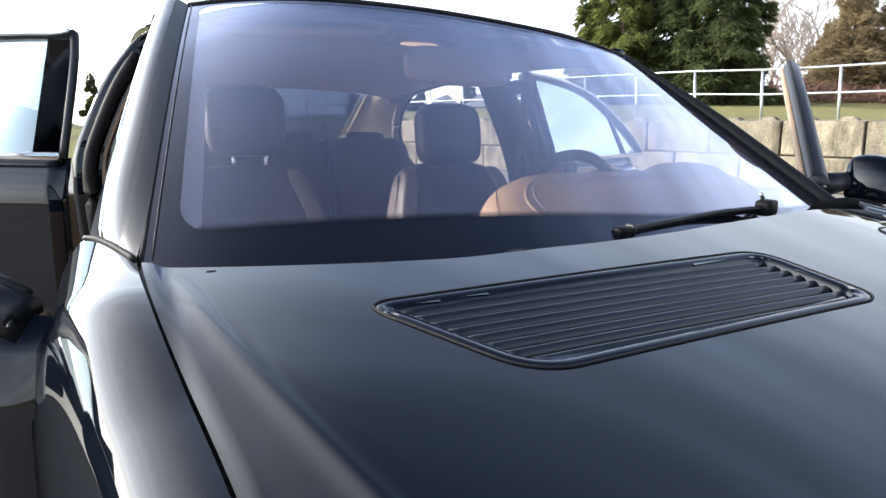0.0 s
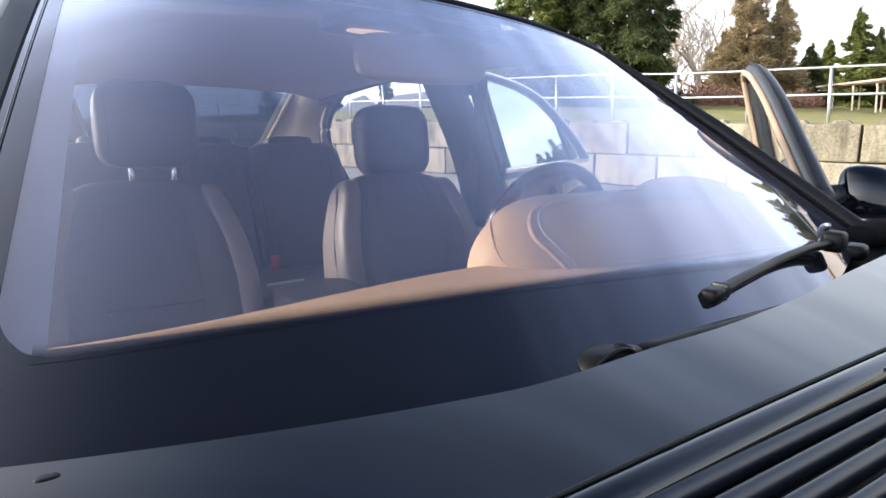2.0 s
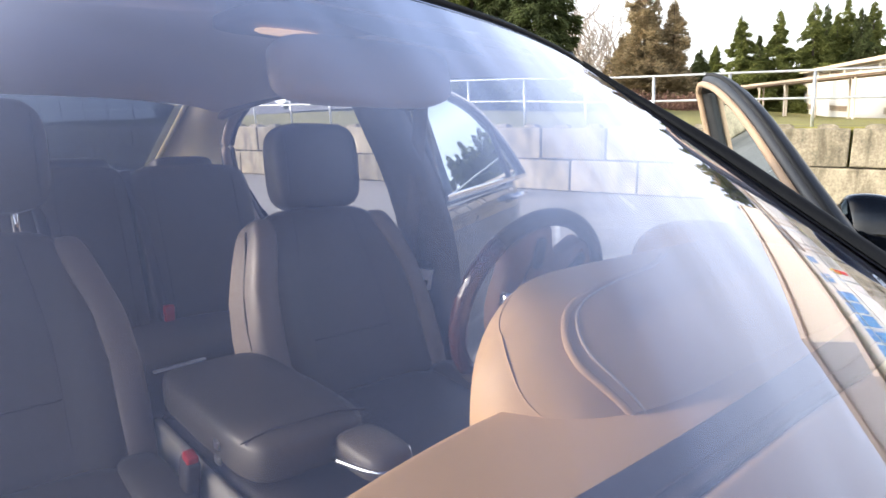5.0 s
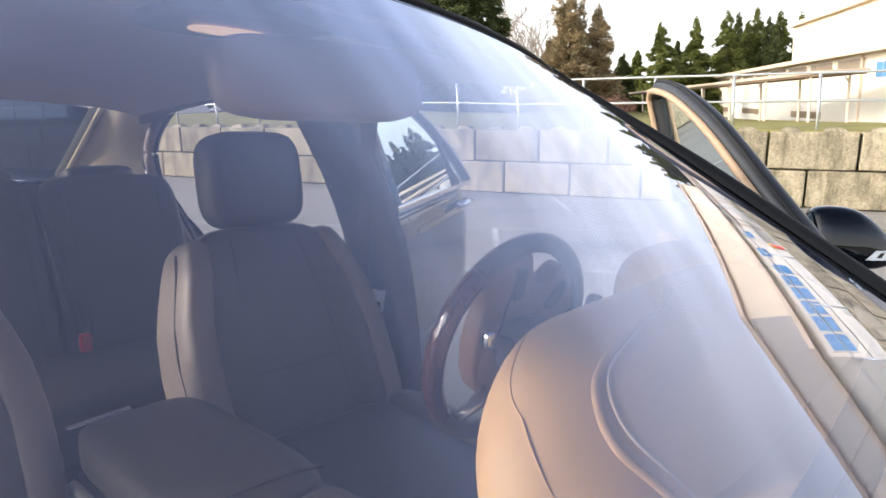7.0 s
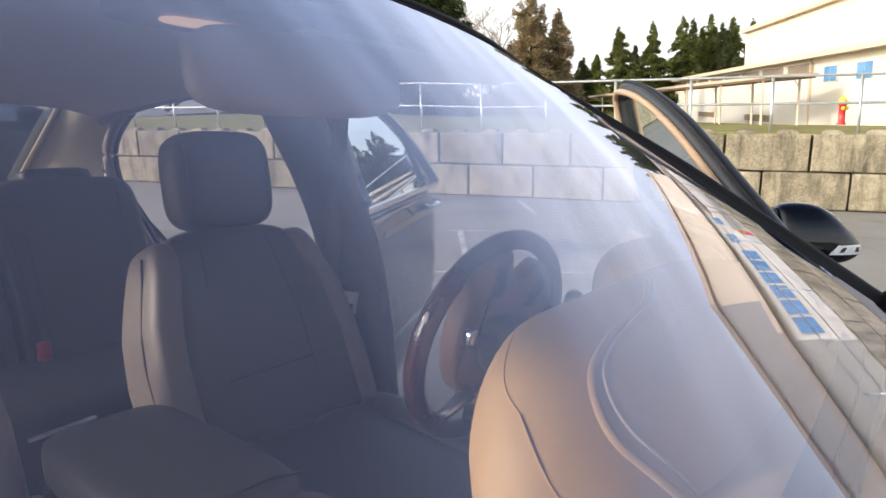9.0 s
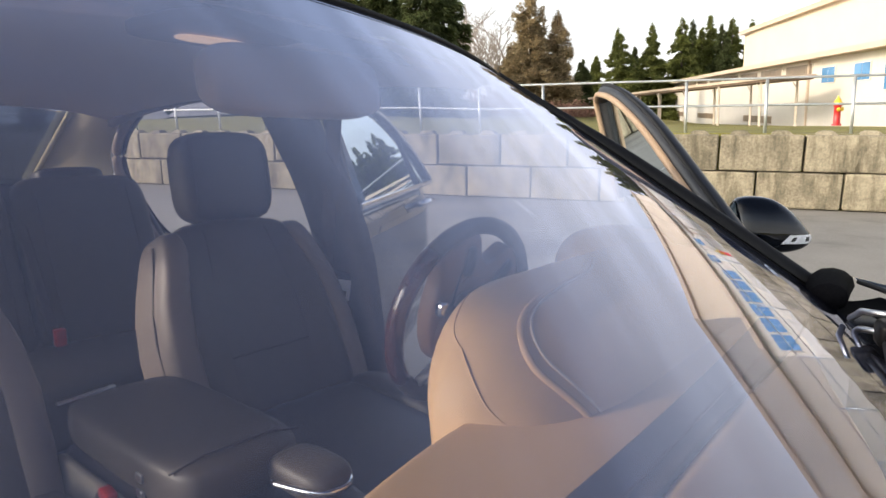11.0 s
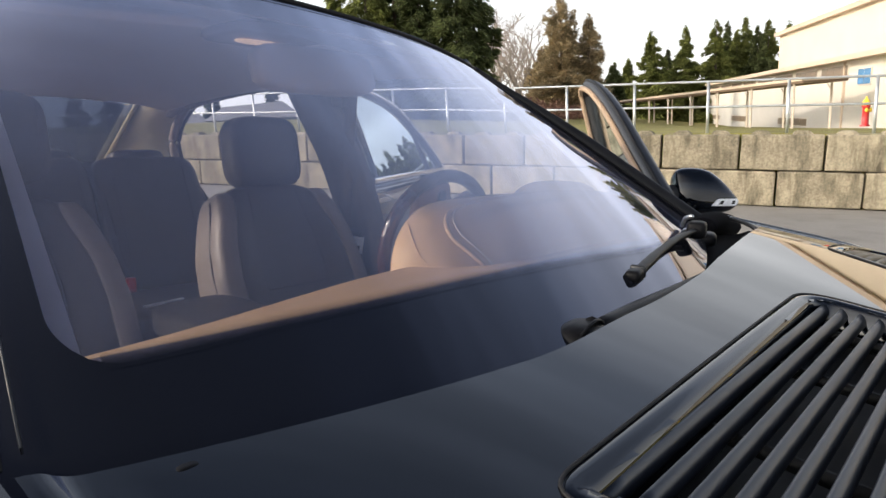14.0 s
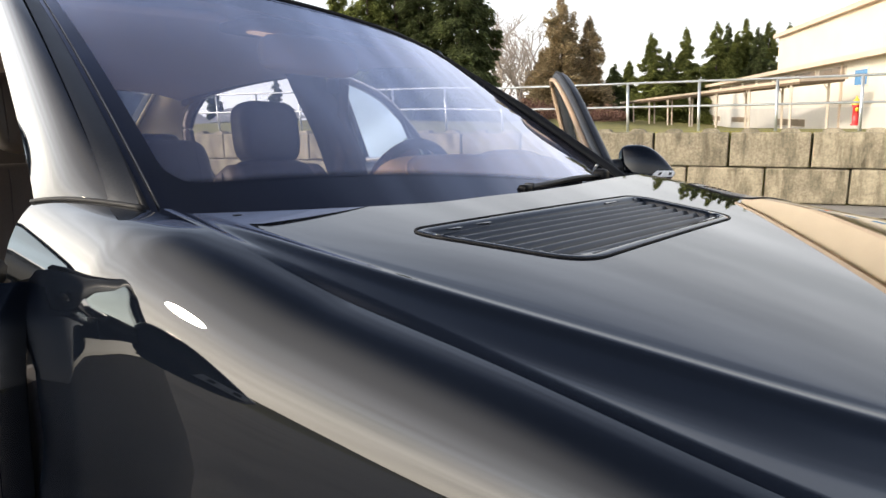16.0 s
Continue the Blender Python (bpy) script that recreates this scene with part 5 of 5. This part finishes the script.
def hump_at(s, q):
    """The hood over display and dials: s from 0 at its crown to 1 at its edge, q the turn round it."""
    f = lambda c: math.copysign(abs(c) ** (2 / HN), c)
    x, y = HX + HC * s * f(math.cos(q)), HY + HD * s * f(math.sin(q))
    return Vector((x - slant(x, y), y, height_at(x, y)))


def height_at(x, y):
    dx, dy = (x - HX) / HC, (y - HY) / HD
    s = min(1.0, (abs(dx) ** HN + abs(dy) ** HN) ** (1 / HN))
    front = step(-dy, -0.1, 0.9)
    p = 7.0 + (2.6 - 7.0) * front
    return 0.960 + 0.113 * (1 - s ** p) ** (0.5 + 0.22 * front)


def hump_z(x, y):
    x0 = x
    for k in range(4):
        x0 = x + slant(x0, y)
    return height_at(x0, y)


def hump():
    rings = [1 - 0.5 * (1 - math.cos(math.pi * k / 26)) for k in range(27)]

    def fn(u, v):
        k = v * 28
        if k < 1.5:
            p = hump_at(1.0, 2 * math.pi * u)
            return Vector((p.x, p.y - 0.02 * (1.5 - k), 0.957 - 0.16 * (1.5 - k)))
        return hump_at(rings[min(26, int(round(k)) - 2)], 2 * math.pi * u)
    return grid(fn, 120, 28, close_u=True)


hood_ob = part("instrument_hood", hump(), DASH, car, "tan leather hood over display and dials")
part("dial_hood", soft_box(0.26, 0.22, 0.21, 3.0, at(0.635, 1.045, 0.982), 36, 24), DASH, hood_ob)


def on_hump(pts, lift=0.001):
    return [Vector((p.x, p.y, hump_z(p.x, p.y) + lift)) for p in smooth_line([(x, y, 0) for x, y in pts], 8)]


groove = [(0.33, 0.960), (0.234, 0.922), (0.115, 0.902), (0.005, 0.878), (-0.036, 0.858), (-0.050, 0.832), (-0.038, 0.802), (-0.016, 0.772)]
part("piping", tube(on_hump(groove, -0.0015), 0.0048, 8), DASH, hood_ob)
part("seam", tube(on_hump([(x + 0.016, y - 0.004) for x, y in groove], 0.0), 0.0018, 6), STITCH, hood_ob)
part("end_seam", tube(on_hump([(0.06, 1.0), (-0.03, 0.955), (-0.085, 0.905), (-0.104, 0.865), (-0.097, 0.83), (-0.078, 0.803)], 0.0), 0.0009, 6), DASH, hood_ob)

# steering wheel, turned a little
WC, WR = Vector((0.360, 1.238, 0.931)), 0.178
WM = pose(*WC, 103.3, 0, -4.7) @ pose(0, 0, 0, 0, 0, -20)
WUP = pose(*WC, 103.3, 0, -4.7)


def on_rim(a, r=WR, z=0.0):
    return WM @ Vector((r * math.cos(radians(a)), r * math.sin(radians(a)), z))


wheel_ob = part("steering_wheel", tube([on_rim(6 * k) for k in range(60)], 0.0170, 12, closed=True), LEATHER, car, "wood and leather steering wheel")
for a0, a1 in ((150, 242), (-62, 31)):
    part("wood_rim", tube([on_rim(a) for a in range(a0, a1, 4)], 0.0178, 12), WOOD, wheel_ob, "dark burl wood rim section")
# shield-shaped hub whose upper corners run out into the rim
half = [(0.0, 0.104), (-0.022, 0.118), (-0.046, 0.149), (-0.062, 0.156), (-0.092, 0.140), (-0.128, 0.102), (-0.136, 0.085), (-0.117, 0.064), (-0.106, 0.035), (-0.101, 0.0), (-0.090, -0.036), (-0.066, -0.076), (-0.036, -0.104), (-0.012, -0.112)]
outline = half + [(-x, y) for x, y in half[::-1][:-1]]
pad = part("airbag_pad", slab(outline, 0.044, m=WM @ at(0, 0, -0.034), bevel=0.010, seg=3), HUB, wheel_ob, "brown leather hub")
part("hub_cover", soft_box(0.150, 0.170, 0.040, 3.2, WM @ at(0.004, -0.008, 0.002), 36, 18), HUB, pad)
part("pad_seam", tube(smooth_line([WM @ Vector(p) for p in ((-0.062, 0.120, 0.0105), (-0.066, 0.070, 0.0105), (-0.060, 0.0, 0.0165), (-0.045, -0.06, 0.0150), (-0.022, -0.100, 0.0105))], 5), 0.0018, 6), DARK_TRIM, pad)
for sx in (-1, 1):
    part("thumb_keys", soft_box(0.026, 0.062, 0.014, 4, WM @ at(sx * 0.058, 0.098, 0.010) @ pose(0, 0, 0, 0, 0, -sx * 22)), DARK_TRIM, wheel_ob)
    part("spoke", tube([WM @ Vector((sx * 0.012, -0.098, 0.014)), WM @ Vector((sx * 0.034, -0.138, 0.006)), on_rim(270 + sx * 17, WR - 0.006)], [0.022, 0.016, 0.013], 10, flat=0.55), SATIN, wheel_ob, "satin metal lower spoke")
part("steering_column", tube([WUP @ Vector((0, -0.005, 0.05)), WUP @ Vector((0, -0.06, 0.33))], [0.050, 0.050], 16), DARK_TRIM, car)
part("column_shroud", soft_box(0.085, 0.10, 0.075, 4, WUP @ at(-0.030, 0.020, 0.060), 20, 14), DARK_TRIM, car)
stalk = part("column_stalk", tube([WUP @ Vector((0.0, 0.0, 0.06)), WUP @ Vector((-0.116, 0.048, 0.050))], [0.015, 0.013], 10), DARK_TRIM, car)
part("stalk_tip", soft_box(0.022, 0.032, 0.022, 2.8, WUP @ at(-0.122, 0.051, 0.050), 14, 10), CHROME, stalk, "chrome tip")
far_stalk = part("column_stalk", tube([WUP @ Vector((0.03, 0.01, 0.09)), WUP @ Vector((0.116, 0.078, 0.071))], [0.011, 0.010], 10), DARK_TRIM, car)
part("stalk_tip", soft_box(0.030, 0.030, 0.026, 2.8, WUP @ at(0.121, 0.080, 0.071), 14, 10), DARK_TRIM, far_stalk)

# centre console
part("console", soft_box(0.24, 1.05, 0.36, 8, at(-0.02, 1.45, 0.45)), DARK_TRIM, car, "dark leather centre console")
part("armrest", soft_box(0.25, 0.50, 0.09, 5.5, at(-0.035, 1.625, 0.70)), LEATHER, car, "padded leather armrest")
part("controller_rest", soft_box(0.10, 0.15, 0.06, 3.2, at(0.035, 1.315, 0.70)), LEATHER, car)
part("console_side", box(0.02, 0.78, 0.20, at(-0.150, 1.50, 0.52), 0.008), BEIGE, car, "beige side of the console")
bk = part("belt_buckle", box(0.03, 0.045, 0.11, pose(-0.185, 1.60, 0.60, 12, 0, 0), 0.008), DARK_TRIM, car)
part("release_button", box(0.022, 0.032, 0.02, pose(-0.185, 1.588, 0.655, 12, 0, 0), 0.004), RED, bk, "red release button")
for dy in (0.0, 0.03):
    part("armrest_latch", box(0.006, 0.022, 0.016, at(-0.160, 1.52, 0.70 - dy), 0.002), SATIN, car)
part("armrest_strip", box(0.12, 0.012, 0.006, pose(-0.10, 1.862, 0.738, 0, 0, 6), 0.002), SATIN, car, "satin strip behind the armrest")
part("armrest_split", tube([(-0.155, 1.43, 0.735), (-0.10, 1.425, 0.7465), (0.03, 1.415, 0.7465), (0.085, 1.41, 0.735)], 0.0025, 6), DARK_TRIM, car)
part("console_chrome", tube(smooth_line([(-0.03, 1.34, 0.70), (0.0, 1.25, 0.70), (0.05, 1.235, 0.70), (0.095, 1.29, 0.70)], 5), 0.006, 8), CHROME, car)

# inner mirror, roof lamp
PANEL_LOW = [(-0.30, 1.02), (-0.22, 1.0), (-0.16, 0.965), (-0.10, 0.925), (-0.04, 0.900), (0.06, 0.893), (0.20, 0.900), (0.36, 0.912)]


def header_panel(u, v):
    a = -0.24 + 0.61 * u
    low = min(0.985, curve(a, PANEL_LOW) + 0.05 * step(u, 0.955, 1.0))
    return screen_point(a, low + (0.99 - low) * v) + Vector((0, 0.018, -0.041))


part("header_panel", grid(header_panel, 60, 6), HEADER, car, "dark grey sensor panel under the top of the windscreen")
part("inner_mirror", soft_box(0.33, 0.055, 0.10, 4.5, pose(0.03, 1.31, 1.345, -12, 0, 0)), MIRROR_SHELL, car, "wide taupe rear-view mirror housing")
rc = part("roof_console", soft_box(0.24, 0.22, 0.03, 5, at(0.0, 1.47, 1.435)), PILLAR, car)
lm, lnt, lb = nodes_of("lit_courtesy_lamp")
put(lb, "Base Color", (0.9, 0.75, 0.6, 1)), put(lb, "Emission Color", (1.0, 0.62, 0.32, 1)), put(lb, "Emission Strength", 0.75)
part("courtesy_lamp", soft_box(0.12, 0.032, 0.010, 3, at(-0.03, 1.445, 1.414)), lm, rc, "small warm courtesy lamp, lit")
for sgn in (-1, 1):
    part("sun_visor", soft_box(0.42, 0.15, 0.022, 6, pose(sgn * 0.37, 1.435 + 0.03, 1.437, 14, sgn * 3, 0)), HEADLINER, car, "folded taupe sun visor")

# B pillars with belts
for sgn in (-1, 1):
    def bp(u, v):
        z = 0.35 + 1.09 * v
        x = 0.80 - 0.085 * max(0, v - 0.55) / 0.45 - 0.02
        return Vector((sgn * x, curve(z, [(0.35, 1.95), (0.70, 1.98), (0.90, 2.01), (1.09, 2.06), (1.20, 2.11), (1.30, 2.17), (1.44, 2.24)]) + (u - 0.5) * (0.25 - 0.05 * v), z))
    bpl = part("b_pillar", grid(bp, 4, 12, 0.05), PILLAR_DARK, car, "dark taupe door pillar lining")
    if sgn < 0:
        skin_x = [(0.30, 0.93), (0.90, 0.975), (1.05, 0.972), (1.126, 0.950), (1.322, 0.860), (1.442, 0.772)]

        def cover(u, v):
            z = 0.32 + 1.12 * v
            o = curve(z, skin_x)
            x, y = ((o - 0.17, 2.07), (o - 0.015, 2.07), (o, 2.085), (o, 2.185), (o - 0.17, 2.20))[int(round(u * 4))]
            return Vector((-x, y, z))
        part("pillar_cover", grid(cover, 4, 24), PAINT, bpl, "glossy black pillar cover")
        part("door_seal", tube([Vector((-curve(z, skin_x) + 0.05, 2.060, z)) for z in (0.40 + 0.04 * k for k in range(26))], 0.020, 8), RUBBER, bpl)
        part("seal_lip", tube([Vector((-curve(z, skin_x) + 0.092, 2.060, z)) for z in (0.40 + 0.04 * k for k in range(26))], 0.006, 8), LEATHER_TAN, bpl)
    b = part("seat_belt", box(0.004, 0.048, 0.56, pose(sgn * 0.706, 2.015, 1.10, 5, 0, sgn * 20)), BELT, car, "taupe seat belt hanging by the pillar")
    part("belt_anchor", soft_box(0.03, 0.07, 0.06, 4, at(sgn * 0.690, 2.04, 1.35)), DARK_TRIM, b)
    part("belt_stop", soft_box(0.02, 0.085, 0.03, 4, at(sgn * 0.712, 1.99, 0.842)), DARK_TRIM, b)
    tongue = part("belt_tongue", box(0.010, 0.046, 0.066, pose(sgn * 0.700, 1.960, 0.800, 8, 0, sgn * 58), 0.006), STEEL, b, "bright metal belt tongue")
    part("tongue_slot", box(0.004, 0.016, 0.018, pose(sgn * 0.6972, 1.9555, 0.790, 8, 0, sgn * 58), 0.002), DARK_TRIM, tongue)


# ---- doors ----
MIRROR_TOP = [(0.0, 0.050), (0.04, 0.068), (0.10, 0.078), (0.28, 0.083), (0.48, 0.077), (0.64, 0.058), (0.80, 0.026), (0.93, -0.008), (1.0, -0.030)]
MIRROR_LOW = [(0.0, -0.058), (0.08, -0.074), (0.35, -0.080), (0.62, -0.077), (0.80, -0.069), (0.92, -0.055), (1.0, -0.034)]
MIRROR_DEEP = [(0.0, 0.055), (0.08, 0.070), (0.45, 0.075), (0.70, 0.065), (0.88, 0.045), (0.97, 0.024), (1.0, 0.006)]


def door(sgn, front, angle):
    """An open door; built shut, hinged at its front edge and swung out."""
    length = 1.42 if front else 1.28
    hx, hy = ((0.955, 0.84) if sgn > 0 else (0.925, 0.545)) if front else (0.945 if sgn > 0 else 0.985, 2.16)
    belt = 1.02
    swing = Matrix.Translation((sgn * hx, hy, -0.07 if front and sgn < 0 else 0.045 if sgn < 0 else 0)) @ Matrix.Rotation(radians(-sgn * angle), 4, "Z")

    def skin(u, v):
        y = length * u
        z = 0.28 + (belt - 0.28) * v
        x = 0.012 * math.sin(math.pi * v) + 0.02 * step(v, 0.0, 0.3) - 0.03 * step(v, 0.85, 1.0)
        return Vector((sgn * x, y, z))
    d = part("car_door", grid(skin, 16, 16, 0.006), PAINT, car, "open glossy black door")
    d.matrix_local = swing
    part("door_panel", box(0.07, length - 0.06, 0.60, at(-sgn * 0.065, length / 2, 0.60), 0.03), LEATHER_TAN, d, "tan leather inner panel", smooth=False)
    if front:
        top = [(0.12 if sgn > 0 else 0.03, 1.02), (0.38, 1.155), (0.70, 1.315), (1.02, 1.42), (1.30, 1.465), (1.41, 1.455), (1.445, 1.39), (1.43, 1.02)]
    else:
        top = [(0.02, 1.02), (0.03, 1.40), (0.10, 1.43), (0.50, 1.415), (0.85, 1.36), (1.15, 1.24), (1.34, 1.13), (1.46, 1.035)]
    lean = lambda z: -(0.28 if front else 0.36) * (z - belt)
    edge = smooth_line([(sgn * lean(z), y, z) for y, z in top], 6)
    part("window_frame", tube(edge, 0.031 if front else 0.015, 10, flat=0.9), TRIM, d)
    if front:
        part("frame_rib", tube([p + Vector((-sgn * 0.012, 0, 0.026)) for p in edge], 0.008, 6), RUBBER, d)
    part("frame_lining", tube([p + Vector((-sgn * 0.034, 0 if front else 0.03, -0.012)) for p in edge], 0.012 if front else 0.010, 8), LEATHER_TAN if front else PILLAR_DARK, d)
    part("chrome_surround", tube([p + Vector((sgn * 0.022, 0, 0.004)) for p in (edge if front else edge[9:])], 0.008, 6), CHROME if not front else TRIM, d)
    bm = bmesh.new()
    bm.faces.new([bm.verts.new(p) for p in edge])
    part("door_window", bm, SIDE_GLASS if front else REAR_GLASS, d).visible_shadow = False
    y0, y1 = top[0][0], top[-1][0]
    part("belt_strip", box(0.016, y1 - y0, 0.026, at(sgn * 0.014, (y0 + y1) / 2, belt + 0.006), 0.004), CHROME, d, "chrome strip under the window")
    hy2 = length - 0.17
    hnd = part("door_handle", tube([(sgn * 0.03, hy2 - 0.11, 0.94), (sgn * 0.065, hy2 - 0.08, 0.945), (sgn * 0.068, hy2 + 0.07, 0.945), (sgn * 0.03, hy2 + 0.10, 0.94)], 0.016, 8), CHROME, d)
    part("handle_chrome", box(0.008, 0.15, 0.012, at(sgn * 0.083, hy2, 0.948), 0.003), CHROME, hnd)
    if front:
        mm = pose(sgn * 0.205, 0.44, 1.024, 0, 0, -sgn * 8)

        def shell(k, q, lift=0.0):
            """Skin of the mirror: k runs from the door to the tip, q round the section."""
            hi, lo, dep = curve(k, MIRROR_TOP), curve(k, MIRROR_LOW), curve(k, MIRROR_DEEP)
            f = lambda c, e: math.copysign(abs(c) ** e, c)
            ca, sa = math.cos(q), math.sin(q)
            mid = lo + 0.30 * (hi - lo)
            z = mid + ((hi - mid) * f(sa, 0.85) if sa > 0 else (mid - lo) * f(sa, 0.6))
            y = (dep + lift) * f(ca, 0.55 if sa < 0 else 0.8)
            return mm @ Vector((sgn * (-0.115 + 0.228 * k), -y if ca > 0 else -0.85 * y, z + 0.2 * lift))
        m = part("door_mirror", grid(lambda u, v: shell(1 - (1 - u) ** 1.5, 2 * math.pi * v), 40, 40), PAINT, d, "glossy black door mirror")
        part("mirror_glass", grid(lambda u, v: shell(0.06 + 0.80 * u, math.pi * (0.62 + 0.70 * v), 0.002), 12, 10), MIRROR, m, "silvered glass of the mirror")
        part("inner_cap", grid(lambda u, v: mm @ (mm.inverted() @ shell(0.0, 2 * math.pi * u)).lerp(Vector((-sgn * 0.115, 0, 0.0)), v), 40, 3), TRIM, m)
        part("mirror_foot", tube([(0, 0.37, 1.0), (sgn * 0.09, 0.40, 1.02)], [0.045, 0.03], 10), TRIM, m)

        def lens(u, v, lift=0.0025):
            k = 0.56 + 0.10 * v + (0.985 - 0.56 - 0.10 * v) * u
            hi, lo = curve(k, MIRROR_TOP), curve(k, MIRROR_LOW)
            mid = lo + 0.30 * (hi - lo)
            z = min(-0.046 + 0.025 * v, hi - 0.003)
            c = (z - mid) / ((hi - mid) if z > mid else (mid - lo))
            c = max(-0.98, min(0.98, c))
            return shell(k, math.asin(math.copysign(abs(c) ** (1 / 0.85 if c > 0 else 1 / 0.6), c)), lift)
        ind = part("indicator", grid(lens, 24, 6), LAMP_LENS, m, "clear indicator lens")
        for u in (0.22, 0.70):
            part("bulb_cell", grid(lambda p, q: lens(u + 0.14 * p, 0.25 + 0.50 * q, 0.0036), 3, 3), TRIM, ind, "dark cell behind the lens")
    else:
        band = [(sgn * 0.012, 0.02, 1.02), (sgn * 0.012, 0.12, 1.02), (sgn * (lean(1.42) + 0.012), 0.12, 1.42), (sgn * (lean(1.42) + 0.012), 0.03, 1.41)]
        bb = bmesh.new()
        bb.faces.new([bb.verts.new(p) for p in band])
        bmesh.ops.solidify(bb, geom=bb.faces[:], thickness=0.008)
        part("pillar_cover", bb, PAINT, d, "glossy black pillar cover")
        part("window_divider", tube([(sgn * 0.005, 1.14, 1.02), (sgn * lean(1.28), 1.04, 1.28)], 0.012, 6), TRIM, d)
    return d


door(1, True, 55)
door(1, False, 60)
door(-1, True, 57)
door(-1, False, 60)

# ---- wipers and nozzles ----
ARM = smooth_line([(0.325, 0.545, 1.026), (0.20, 0.528, 1.027), (0.05, 0.498, 1.023), (-0.108, 0.460, 1.019)], 6)
w1 = part("wiper", tube(ARM, [0.0072] * 6 + [0.0076] * 7 + [0.0084] * 6, 10, flat=0.7), WIPER, car, "black wiper arm with metal hinge")
part("wiper_end", box(0.032, 0.020, 0.016, pose(-0.122, 0.456, 1.019, 0, 0, 12), 0.005), WIPER, w1)
part("end_clip", box(0.007, 0.021, 0.017, pose(-0.100, 0.4615, 1.0208, 0, 0, 12), 0.003), TRIM, w1)
part("wiper_blade", tube([p + Vector((-0.012, 0.006, -0.007)) for p in ARM], 0.0045, 6), WIPER, w1)
part("wiper_hinge", soft_box(0.045, 0.036, 0.034, 4, pose(0.340, 0.548, 1.026, 0, 0, 15)), WIPER, w1)
for dz in (-0.012, 0.012):
    part("hinge_spring", tube([(0.33, 0.555, 1.040 + dz), (0.375, 0.585, 1.030 + dz), (0.40, 0.60, 1.012 + dz)], 0.0045, 6), SATIN, w1, "bare metal spring")
part("wiper_cap", soft_box(0.070, 0.040, 0.03, 3.2, pose(0.52, 0.59, 0.985, 0, 0, 20)), WIPER, w1)
w2 = part("wiper", tube([Vector((x, hood_rear(x) + 0.022, 0.990)) for x in (-0.62 + 0.06 * k for k in range(13))], 0.008, 8), WIPER, car, "long black wiper blade lying in the cowl")
part("wiper_arm", tube([Vector((x, 0.408 + 0.03 * (x + 0.33) + 0.14 * max(0.0, x + 0.05) ** 2, 0.999)) for x in (-0.33 + 0.052 * k for k in range(12))], [0.013 - 0.0005 * k for k in range(12)], 8, flat=0.7), WIPER, w2)
cap = part("wiper_cap", soft_box(0.070, 0.046, 0.040, 2.6, pose(-0.352, 0.402, 0.996, 0, 0, 8), 24, 14), WIPER, w2, "domed cap over the wiper pivot")
part("cap_rim", tube(smooth_line([(-0.385, 0.394, 0.994), (-0.374, 0.388, 1.010), (-0.350, 0.388, 1.018), (-0.328, 0.392, 1.010), (-0.318, 0.398, 0.994)], 5), 0.0022, 6), WIPER, cap, "raised edge")
part("wiper_arm", tube([(-0.342, 0.396, 1.012), (-0.322, 0.404, 1.004), (-0.296, 0.410, 0.996)], [0.008, 0.009, 0.009], 8), WIPER, w2)
n1 = part("washer_nozzle", soft_box(0.014, 0.008, 0.005, 3, at(-0.752, 0.404, 1.0195)), WIPER, car, "small black washer nozzle")
